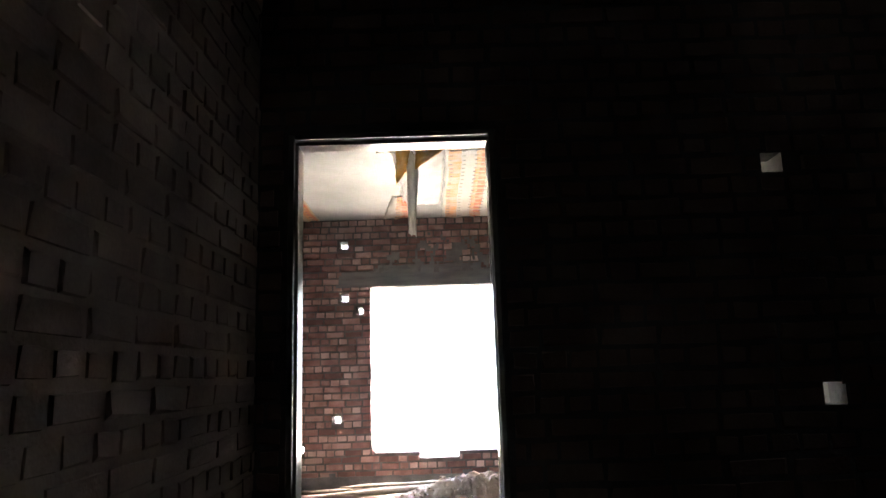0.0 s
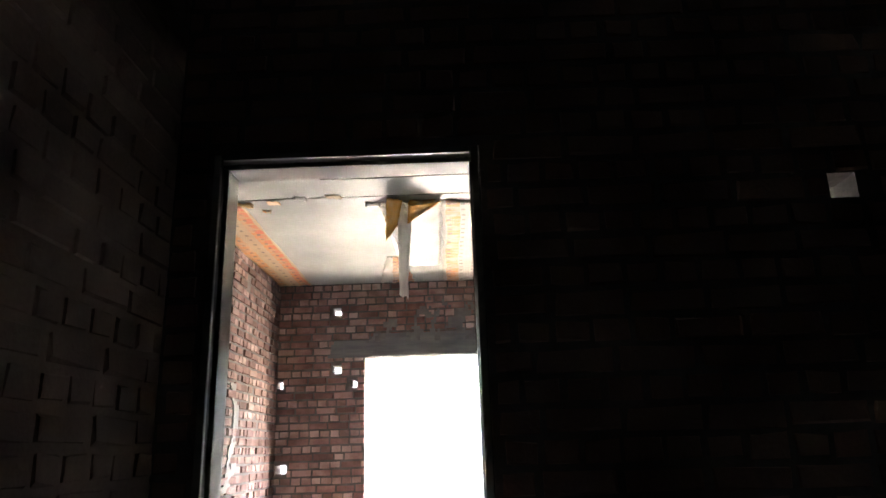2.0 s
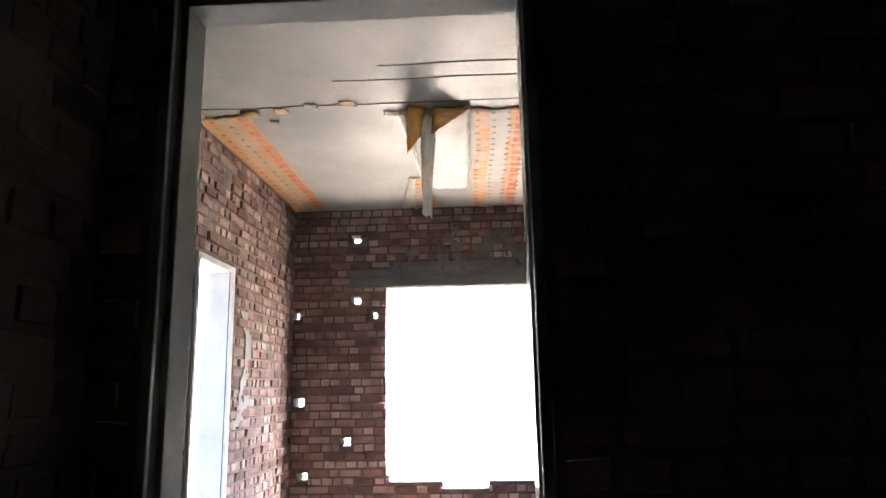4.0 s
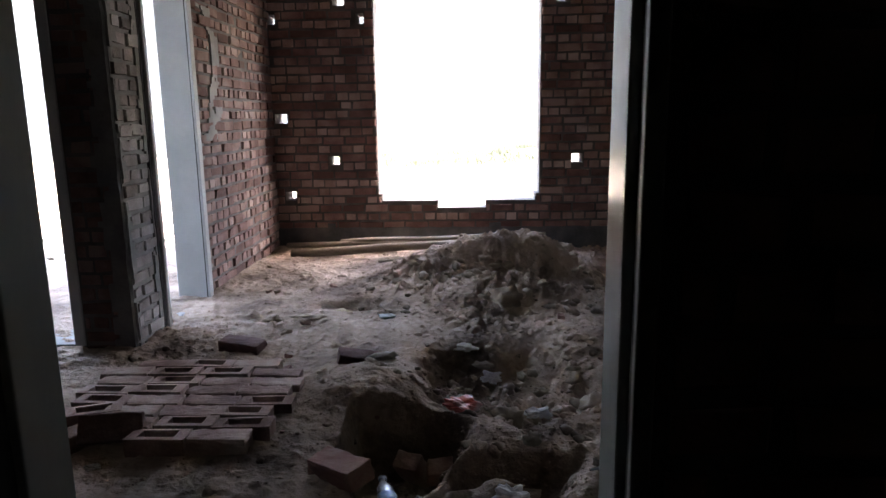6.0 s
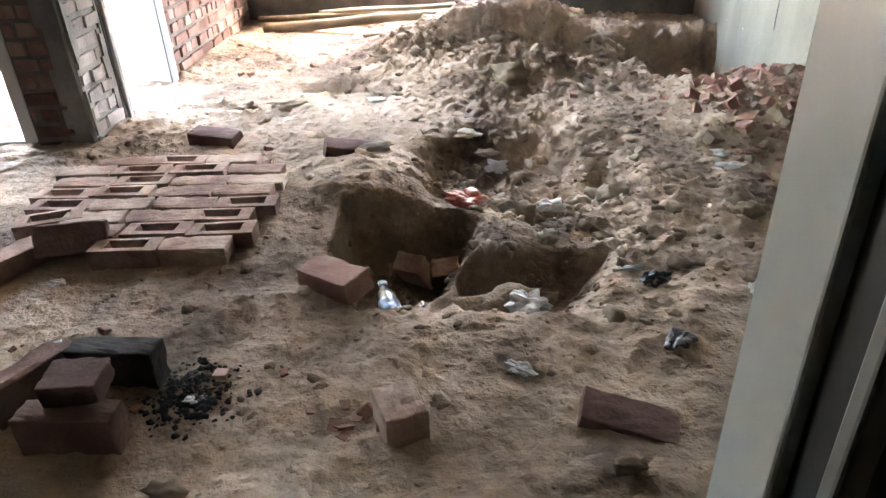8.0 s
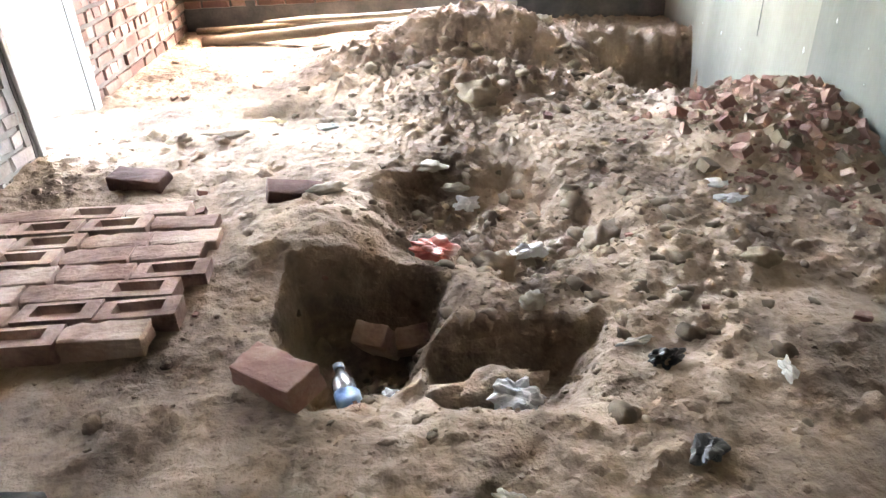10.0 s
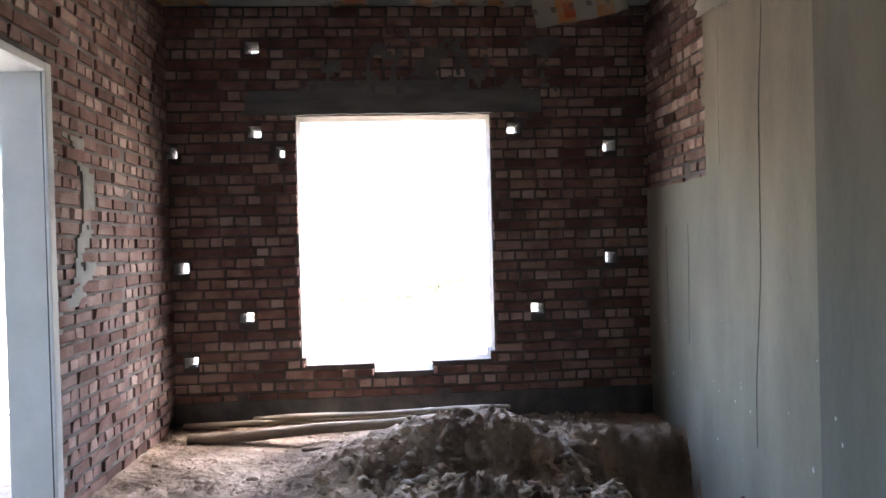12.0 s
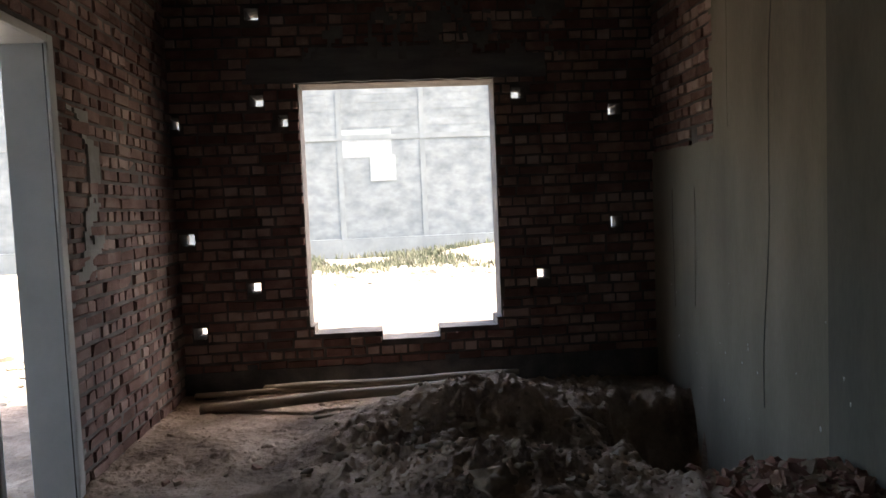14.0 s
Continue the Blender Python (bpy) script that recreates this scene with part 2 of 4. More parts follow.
for m_, share in ((M_FILM, 0.75), (M_BAGPAPER, 0.45), (M_ORANGE, 0.4), (M_PRINT, 0.25)):
    n_, link_ = m_.node_tree.nodes, m_.node_tree.links.new
    soft_ = n_.new("ShaderNodeBsdfTranslucent")
    both_ = n_.new("ShaderNodeMixShader")
    both_.inputs[0].default_value = share
    link_(n_["Principled BSDF"].inputs["Base Color"].links[0].from_socket, soft_.inputs[0])
    link_(n_["Principled BSDF"].outputs[0], both_.inputs[1])
    link_(soft_.outputs[0], both_.inputs[2])
    link_(both_.outputs[0], n_["Material Output"].inputs[0])


# ---- mesh helpers ----
def mesh_ob(name, verts, faces, mat, parent=None, label="", smooth=False):
    me = bpy.data.meshes.new(name)
    me.from_pydata([tuple(v) for v in verts], [], faces)
    me.materials.append(mat)
    me.polygons.foreach_set("use_smooth", [smooth] * len(me.polygons))
    me.update()
    ob = new(name, me)
    if parent:
        ob.parent = parent
    if label:
        ob["label"] = label
    return ob


def part(name, bm, mat, parent, label="", smooth=False):
    me = bpy.data.meshes.new(name)
    bmesh.ops.recalc_face_normals(bm, faces=bm.faces[:])
    bm.to_mesh(me)
    bm.free()
    me.materials.append(mat)
    me.polygons.foreach_set("use_smooth", [smooth] * len(me.polygons))
    ob = new(name, me)
    if parent:
        ob.parent = parent
    if label:
        ob["label"] = label
    return ob


def box(bm, x0, x1, y0, y1, z0, z1, bevel=0.0):
    made = bmesh.ops.create_cube(bm, size=1.0)
    vs = made["verts"]
    for v in vs:
        v.co = Vector((x0 + (v.co.x + 0.5) * (x1 - x0), y0 + (v.co.y + 0.5) * (y1 - y0), z0 + (v.co.z + 0.5) * (z1 - z0)))
    if bevel:
        es = list({e for v in vs for e in v.link_edges})
        bmesh.ops.bevel(bm, geom=es, offset=bevel, segments=2, affect="EDGES", profile=0.5)
    return bm


def boxed(name, dims, mat, parent=None, bevel=0.003, label=""):
    return part(name, box(bmesh.new(), *dims, bevel), mat, parent, label)


def empty(name, place=(0, 0, 0)):
    ob = new(name)
    ob.location = place
    return ob


def cells(name, axis, t0, t1, aa, zz, full, mat, parent=None, wobble=0.0):
    """Boxes between t0 and t1 over the cells of a grid that are full, joined into one closed mesh."""
    solid = lambda i, j: 0 <= i < len(aa) - 1 and 0 <= j < len(zz) - 1 and full((aa[i] + aa[i + 1]) / 2, (zz[j] + zz[j + 1]) / 2)
    bm = bmesh.new()
    spot = {}

    def v(a, t, z):
        key = (round(a, 5), t, round(z, 5))
        if key not in spot:
            if wobble:
                p = Vector((a * 9, z * 9, 0))
                a, z = a + wobble * noise.noise(p), z + wobble * noise.noise(p + Vector((9, 4, 2)))
            spot[key] = bm.verts.new((t, a, z) if axis == "x" else (a, t, z))
        return spot[key]

    for i in range(len(aa) - 1):
        for j in range(len(zz) - 1):
            if not solid(i, j):
                continue
            l, r, d, u = aa[i], aa[i + 1], zz[j], zz[j + 1]
            for t in (t0, t1):
                bm.faces.new([v(l, t, d), v(r, t, d), v(r, t, u), v(l, t, u)])
            for ok, p, q in ((solid(i - 1, j), (l, d), (l, u)), (solid(i + 1, j), (r, d), (r, u)), (solid(i, j - 1), (l, d), (r, d)), (solid(i, j + 1), (l, u), (r, u))):
                if not ok:
                    bm.faces.new([v(p[0], t0, p[1]), v(q[0], t0, q[1]), v(q[0], t1, q[1]), v(p[0], t1, p[1])])
    return part(name, bm, mat, parent)


def slab(name, axis, t0, t1, a0, a1, z0, z1, openings, mat):
    """A wall between t0 and t1 across `axis`, from a0 to a1 along it, with openings (a0, a1, z0, z1) cut right through."""
    cuts = lambda lo, hi, k: sorted({lo, hi, *[min(max(v, lo), hi) for o in openings for v in (o[k], o[k + 1])]})
    full = lambda a, z: not any(o[0] <= a <= o[1] and o[2] <= z <= o[3] for o in openings)
    return tagged(cells(name, axis, t0, t1, cuts(a0, a1, 0), cuts(z0, z1, 2), full, mat), kind="structure")


# Six brick shapes, one unit in size, front at y = 1.
random.seed(7)
BRICK_SHAPES = []
for k in range(6):
    j = lambda s: random.uniform(-s, s)
    ring = [(-0.5, -0.5), (0.5, -0.5), (0.5, 0.5), (-0.5, 0.5)]
    back = [(x, 0.0, z) for x, z in ring]
    mid = [(x + j(0.03), 0.72 + j(0.08), z + j(0.07)) for x, z in ring]
    front = [(x * 0.92 + j(0.05), 1.0 + j(0.12), z * 0.82 + j(0.10)) for x, z in ring]
    vs = back + mid + front
    fs = []
    for r in (0, 4):
        fs += [(r + i, r + (i + 1) % 4, r + 4 + (i + 1) % 4, r + 4 + i) for i in range(4)]
    fs = [tuple(reversed(q)) for q in fs] + [(11, 10, 9, 8)]
    BRICK_SHAPES.append((np.array(vs), fs))

COURSE, HEADER = 0.0775, 0.105


def lay_bricks(wall, normal, face, a0, a1, z0, z1, openings, near, mat, seed, proud=0.013, wild=0.5, ends=None):
    """Courses of headers and stretchers on a wall's face. Pieces within `near` (a0, a1, z0, z1) are bricks of their own, the rest one mesh."""
    rnd = random.Random(seed)
    n = Vector(normal)
    u = n.cross(Vector((0, 0, 1)))
    ends = ends or mat
    meshes = {}
    for m_ in {mat.name: mat, ends.name: ends}.values():
        for k, (vs, fs) in enumerate(BRICK_SHAPES):
            me = bpy.data.meshes.new("brick")
            me.from_pydata(vs.tolist(), [], fs)
            me.materials.append(m_)
            meshes[m_.name, k] = me
    rest = {mat.name: ([], [], [0]), ends.name: ([], [], [0])}
    singles, k, z = 0, 0, z0
    while z < z1 - 0.02:
        h = min(COURSE, z1 - z)
        head = bool(k % 2) != (rnd.random() < 0.06)
        a = a0 - rnd.uniform(0, HEADER)
        while a < a1:
            w = HEADER * (1 if head else 2)
            if rnd.random() < 0.05:
                w = 3 * HEADER - w
            b = a + w * rnd.uniform(0.94, 1.06)
            lo, hi = max(a, a0), min(b, a1)
            for o in openings:
                if z + h - 0.012 > o[2] and z + 0.012 < o[3] and hi > o[0] and lo < o[1]:
                    if o[0] - lo >= hi - o[1]:
                        hi = min(hi, o[0])
                    else:
                        lo = max(lo, o[1])
            a = b
            if hi - lo < 0.035:
                continue
            size = Vector((hi - lo - rnd.uniform(0.010, 0.022), proud + 0.02 + rnd.uniform(-0.006, 0.006) * wild * 2, h - rnd.uniform(0.011, 0.024)))
            mid = (lo + hi) / 2
            c = Vector((face, mid, z + h / 2)) if abs(n.x) > 0.5 else Vector((mid, face, z + h / 2))
            turn = Matrix((u, n, Vector((0, 0, 1)))).transposed().to_4x4()
            m = Matrix.Translation(c - n * 0.02) @ turn @ pose(0, 0, 0, rnd.uniform(-2, 2) * wild, rnd.uniform(-1.5, 1.5) * wild, rnd.uniform(-2.5, 2.5) * wild) @ Matrix.Diagonal((*size, 1))
            pick = rnd.randrange(6)
            kind = ends.name if w < 1.5 * HEADER else mat.name
            if singles < 300 and near and near[0] <= mid <= near[1] and near[2] <= z <= near[3]:
                ob = new("brick", meshes[kind, pick])
                ob.parent = wall
                ob.matrix_basis = m
                singles += 1
            else:
                vs, fs = BRICK_SHAPES[pick]
                mm = np.array(m)
                verts, faces, count = rest[kind]
                verts.append(vs @ mm[:3, :3].T + mm[:3, 3])
                faces += [tuple(i + count[0] for i in q) for q in fs]
                count[0] += len(vs)
        z += COURSE
        k += 1
    for kind, (verts, faces, _) in rest.items():
        if verts:
            tagged(mesh_ob("brick_courses", np.concatenate(verts), faces, bpy.data.materials[kind], wall), kind="stuff")


# ---- plan ----
FAR, LEFT, RIGHT, TOP = 8.4, -1.235, 2.4, 3.06
DOOR_L, DOOR_R, DOOR_TOP = 0.022, 0.738, 2.092
PILLAR = 5.63                        # front face of the brick pillar
ENTRY_N, ENTRY_F = 2.925, 3.04          # near and far face of the entry wall
BED = -1.0                            # walls go down this far

# far wall with its window and put-log holes
HOLES = [(-0.603, 2.755), (-0.6, 2.128), (-0.416, 1.976), (-1.207, 1.98), (-1.16, 1.122), (-0.693, 0.739), (-1.108, 0.42), (1.347, 2.132), (2.09, 1.986), (2.086, 1.121), (1.502, 0.742)]
WIN = [(-0.293, 1.163, 0.43, 2.237), (-0.262, 1.13, 0.37, 0.44), (0.245, 0.685, 0.303, 0.38)]
far_open = WIN + [(x - 0.05 * s, x + 0.05 * s, z - 0.042, z + 0.042) for (x, z), s in zip(HOLES, (1, 1, 0.7, 0.8, 1.1, 1, 1, 1, 1, 0.9, 1))]
wall_north = slab("wall_north", "y", FAR, FAR + 0.25, -1.6, 2.65, BED, TOP + 0.15, far_open, M_MORTAR)
wall_north["label"] = "unplastered red brick wall with a rough window opening"

# left wall with the doorway beside the pillar
D2 = (5.96, 6.62, -0.3, 2.17)
wall_west = slab("wall_west", "x", LEFT - 0.185, LEFT, PILLAR, FAR, BED, TOP + 0.15, [D2], M_MORTAR)
pillar = boxed("pillar", (LEFT - 0.275, LEFT - 0.184, PILLAR, D2[0], BED, TOP + 0.15), M_MORTAR, wall_west, 0)
wall_west["label"] = "unplastered brick wall with a white-framed doorway"

# right wall
wall_east = slab("wall_east", "x", RIGHT, RIGHT + 0.25, ENTRY_N, FAR, BED, TOP + 0.15, [], M_MORTAR)
wall_east["label"] = "brick wall covered mostly with grey cement plaster"

# the hall's outer wall with an opening beside the pillar
D3 = (LEFT - 0.95, LEFT - 0.29, -0.3, 2.17)
wall_northwest = slab("wall_northwest", "y", PILLAR, PILLAR + 0.27, -3.25, LEFT - 0.275, BED, TOP + 0.15, [D3], M_MORTAR)
wall_outer_west = slab("wall_outer_west", "x", -3.25, -3.0, ENTRY_F, PILLAR, BED, TOP + 0.15, [], M_MORTAR)

# entry wall with the door that the walk goes through
SPOTS = [(1.755, 1.835, 1.92, 1.995), (1.88, 1.96, 1.07, 1.15)]
wall_entry = slab("wall_entry", "y", ENTRY_N, ENTRY_F, -3.25, 2.65, BED, TOP + 0.15, [(DOOR_L - 0.03, DOOR_R + 0.03, -0.3, DOOR_TOP + 0.03)] + SPOTS, M_MORTAR)
wall_entry["label"] = "dark brick partition wall with a framed doorway"

# the dark room; its unseen east and south walls are pale to bounce light
wall_dark_west = slab("wall_dark_west", "x", -0.36, -0.12, -1.0, ENTRY_N, BED, TOP + 0.15, [], M_BRICK_GRIMY)
wall_dark_east = slab("wall_dark_east", "x", 2.4, 2.65, -1.0, ENTRY_N, BED, TOP + 0.15, [], M_PLASTER_BOUNCE)
wall_dark_south = slab("wall_dark_south", "y", -1.25, -1.0, -0.36, 2.65, BED, TOP + 0.15, [], M_PLASTER_BOUNCE)

ceiling = boxed("ceiling", (-3.25, RIGHT + 0.02, ENTRY_F, FAR + 0.02, TOP, TOP + 0.15), M_CEILING, bevel=0)
tagged(ceiling, "bare grey concrete slab ceiling", "ceiling", kind="structure")
ceiling_dark = boxed("ceiling_dark", (-0.3, 2.65, -1.25, ENTRY_F, TOP + 0.005, TOP + 0.16), M_CEILING, bevel=0)
tagged(ceiling_dark, "bare concrete ceiling of the dark room", "ceiling", kind="structure")
roof = boxed("roof", (-3.4, 2.8, -1.4, FAR + 0.4, TOP + 0.17, TOP + 0.3), M_CEILING, bevel=0)
tagged(roof, "flat concrete roof slab", "roof", kind="structure")


# ---- earth floor ----
def bell(x, y, cx, cy, rx, ry):
    return math.exp(-((x - cx) / rx) ** 2 - ((y - cy) / ry) ** 2)


def pit(x, y, cx, cy, rx, ry, soft):
    d = math.hypot((x - cx) / rx, (y - cy) / ry) + 0.26 * noise.noise(Vector((x * 4, y * 4, 3))) + 0.13 * noise.noise(Vector((x * 11, y * 11, 5)))
    return 1 / (1 + math.exp(min(50, (d - 1) / soft)))


def ease(v):
    v = min(1.0, max(0.0, v))
    return v * v * (3 - 2 * v)


def height(x, y):
    p = Vector((x, y, 0))
    near = 1 / (1 + math.exp((y - 5.55) * 6))
    h = -0.045 - 0.06 * near + 0.02 * noise.noise(p * 1.7) + 0.012 * noise.noise(p * 5)
    # mound below the window, steep towards the room
    wob = 0.10 * noise.noise(p * 2.3 + Vector((5, 0, 0)))
    mound = 0.33 * bell(x, y, 0.95 + wob, 7.2, 0.72 if x < 0.95 + wob else 0.34, 0.40 if y < 7.2 else 0.6)
    mound += 0.13 * bell(x, y, 0.75 + wob, 6.5, 0.5, 0.26) + 0.09 * bell(x, y, 0.2, 7.0, 0.4, 0.3)
    h += mound - 0.11 * bell(x, y, 1.02, 6.78, 0.44, 0.13) + 0.05 * bell(x, y, 0.95, 7.0, 0.5, 0.12)
    # soil left in the far corner, the trench in front of it by the wall
    h -= 0.06 * bell(x, y, 2.2, 8.2, 0.6, 0.4)
    h -= 0.72 * pit(x, y, 2.06, 7.10, 0.50, 0.72, 0.045)
    # the dug trench in the middle: a steep bank at the back, rising towards the front
    h += 0.10 * bell(x, y, 0.12, 5.12, 0.36, 0.28) + 0.03 * bell(x, y, 0.72, 4.84, 0.28, 0.10)
    n1 = 0.07 * noise.noise(p * 4) + 0.025 * noise.noise(p * 10)
    bank = ease((4.97 - 1.0 * (x - 0.28) ** 2 + 0.6 * n1 - y) / 0.05) * ease((x - 0.03 - 0.28 * max(0.0, 4.62 - y) - 0.5 * n1) / 0.07) * ease((0.57 - x + n1) / 0.16)
    front = ease((4.69 + 0.7 * n1 - y) / 0.13) * ease((x - 0.40) / 0.12) * ease((1.02 - x + n1) / 0.2)
    pa, pb, pc = bank * ease((y - 4.16 + n1) / 0.55), front * ease((y - 4.17 + n1) / 0.42), pit(x, y, 0.74, 5.34, 0.42, 0.38, 0.10)
    h -= max(0.30 * pa, 0.20 * pb, 0.13 * pc) + 0.03 * pit(x, y, 0.74, 4.98, 0.42, 0.62, 0.13)
    dug = min(1.0, 0.7 * pa + 0.7 * pb + pc)
    # rubble by the plastered wall, lower ground in front of it
    h += 0.12 * bell(x, y, 2.15, 5.95, 0.4, 0.4)
    h -= 0.10 * bell(x, y, 2.4, 5.0, 0.8, 0.7)
    h -= 0.08 * pit(x, y, -0.22, 6.38, 0.24, 0.11, 0.12)
    # lumps, strongest about the mound and the trench
    rough = min(1.0, 0.16 + 0.6 * dug + 1.2 * bell(x, y, 0.85, 6.75, 0.9, 0.6) + 0.25 * bell(x, y, 1.1, 5.2, 0.9, 0.75) + 0.5 * bell(x, y, 2.0, 7.4, 0.4, 0.6) + 0.6 * bell(x, y, 1.8, 8.0, 0.6, 0.4) + 0.3 * bell(x, y, -0.9, 5.9, 0.5, 0.4))
    patch = max(0.0, 0.35 + noise.noise(p * 2.1 + Vector((3, 1, 8))))
    q = p + Vector((noise.noise(p * 11), noise.noise(p * 11 + Vector((5, 5, 5))), 0)) * 0.02
    big = max(0.0, 0.42 - noise.voronoi(q * 7.5)[0][0])
    mid = max(0.0, 0.42 - noise.voronoi(q * 15 + Vector((3, 3, 0)))[0][0])
    big, mid = big * (1.6 - big), mid * (1.6 - mid)
    h += rough * (0.13 * big * patch + 0.09 * mid * (0.4 + patch) + 0.022 * noise.noise(p * 19) + 0.014 * noise.noise(p * 37) + 0.02 * noise.noise(p * 9))
    h += 0.011 * noise.noise(p * 7.3) + 0.006 * noise.noise(p * 16) + 0.004 * noise.noise(p * 33) + 0.003 * noise.noise(p * 61) + 0.02 * mid * patch
    return h


def grid(xs, ys, f, keep=None):
    vs = [(x, y, f(x, y)) for y in ys for x in xs]
    w = len(xs)
    fs = [(j * w + i, j * w + i + 1, (j + 1) * w + i + 1, (j + 1) * w + i) for j in range(len(ys) - 1) for i in range(w - 1)
          if keep is None or keep((xs[i] + xs[i + 1]) / 2, (ys[j] + ys[j + 1]) / 2)]
    return vs, fs


floor = mesh_ob("floor", *grid(list([*np.linspace(-3.02, -1.3, 60), *np.linspace(-1.285, 2.42, 330)]), list([*np.linspace(2.93, 3.4, 24), *np.linspace(3.41, 5.8, 260), *np.linspace(5.812, 8.42, 190)]), height), M_DIRT, smooth=True)
tagged(floor, "uneven dry dirt floor with a mound and dug trenches", "dirt floor", kind="structure")
floor_dark = mesh_ob("floor_dark", *grid(list(np.linspace(-0.2, 2.45, 60)), list(np.linspace(-1.05, 2.93, 70)), height), M_DIRT, smooth=True)
tagged(floor_dark, "dirt floor of the dark room", "dirt floor", kind="structure")


def outside(x, y):
    p = Vector((x, y, 0))
    far = min(1.0, math.hypot(x, y - 5) / 60)
    h = -0.14 + (0.05 * noise.noise(p * 0.9) + 0.03 * abs(noise.noise(p * 3.1)) + 0.012 * noise.noise(p * 9)) * (1 - far)
    h += (0.18 + 0.35 / (1 + math.exp(min(50, -1.2 * (x - 2.0))))) * math.exp(-((y - 21.1) / 1.0) ** 2)
    h += 0.35 * bell(x, y, -4.9, 8.6, 1.2, 1.0) + 0.12 * bell(x, y, -3.2, 7.6, 0.7, 0.5)
    return h


def spread(lo, hi, near, far, n):
    mid = np.linspace(lo, hi, n)
    return sorted({*mid.tolist(), *[lo - d for d in near], *[hi + d for d in far]})


steps = [0.3, 0.7, 1.2, 2, 3, 5, 8, 13, 21, 40, 80, 160, 400, 900, 2000]
gx = spread(-7.5, 3.0, steps, steps, 120)
gy = sorted({*spread(5.0, 14.0, steps, steps, 110), *np.linspace(15, 22, 40).tolist()})
gx = sorted({*gx, -3.25, -1.42, 2.65, -0.36})
gy = sorted({*gy, -1.25, 2.93, 5.9, 8.65})
inside = lambda x, y: (-3.25 < x < 2.65 and 2.93 < y < 5.9) or (-0.36 < x < 2.65 and -1.25 < y < 3.0) or (-1.42 < x < 2.65 and 5 < y < 8.65)
ground = mesh_ob("ground", *grid(gx, gy, outside, lambda x, y: not inside(x, y)), M_SAND, smooth=True)
tagged(ground, "pale sandy open ground around the house", "ground", kind="structure")
for n_, x0, x1, y0, y1 in (("sill_west", LEFT - 0.185, LEFT + 0.01, D2[0], D2[1]), ("sill_northwest", D3[0], D3[1], PILLAR + 0.01, PILLAR + 0.27)):
    tagged(boxed(n_, (x0, x1, y0, y1, -0.6, -0.055), M_CEMENT, bevel=0.01), "rough cement door sill", "door sill", kind="structure")

# ---- the neighbour's wall beyond the window ----
neighbour = empty("neighbour_building", (0, 22, 0))
tagged(neighbour, "grey block building with concrete columns across the yard", "building")
shift = Matrix.Translation((0, -22, 0))


def far_part(name, dims, mat, label=""):
    ob = boxed(name, dims, mat, neighbour, 0.0, label)
    ob.matrix_parent_inverse = shift
    return ob


# Unseen upper part added; its height is set to cut skylight through the window.
far_part("wall", (-14, 16, 22.0, 22.3, -0.4, 6.9), M_BLOCKWORK)
for x in (-9.5, -5.2, -1.0, 1.25, 3.2, 7.5, 12.0):
    far_part("column", (x - 0.07, x + 0.07, 21.975, 22.1, -0.4, 6.9), M_FARPALE)
far_part("beam", (-14, 16, 21.97, 22.1, 3.22, 3.36), M_FARPALE)
far_part("plinth", (-14, 16, 21.85, 22.1, -0.4, 0.55), M_FARPALE, "pale rendered plinth")
far_part("patch", (-1.0, 0.4, 21.98, 22.1, 2.75, 3.5), M_PATCH, "pale render patch")
far_part("patch", (-0.2, 0.5, 21.97, 22.1, 2.1, 2.8), M_PATCH, "pale render patch")
far_part("roof", (-14.3, 16.3, 21.8, 30, 6.9, 7.1), M_LINTEL)
for z in np.arange(1.15, 6.7, 0.22):
    for x0, x1 in ((-8.9, -5.6), (-4.9, -1.3), (-0.8, 1.0), (1.5, 3.0), (3.4, 7.2), (7.8, 11.6)):
        if not 3.0 < z < 3.5:
            far_part("block_course", (x0, x1, 21.993, 22.05, z, z + 0.21), M_BLOCKWORK)

random.seed(11)
verts, faces = [], []
for _ in range(12000):
    x, y = random.uniform(-7, 9), random.triangular(18.6, 21.9, 20.6)
    if noise.noise(Vector((x * 0.5, y * 0.9, 2))) < -0.18:
        continue
    z, hgt, a = outside(x, y) - 0.01, random.uniform(0.05, 0.22), random.uniform(0, 6.3)
    dx, dy = 0.03 * math.cos(a), 0.03 * math.sin(a)
    k = len(verts)
    lean = random.uniform(-0.1, 0.1)
    verts += [(x - dx, y - dy, z), (x + dx, y + dy, z), (x + lean, y + lean, z + hgt)]
    faces.append((k, k + 1, k + 2))
tagged(mesh_ob("grass", verts, faces, M_GRASS), "sparse green weeds along the neighbour's wall", "grass", kind="stuff")


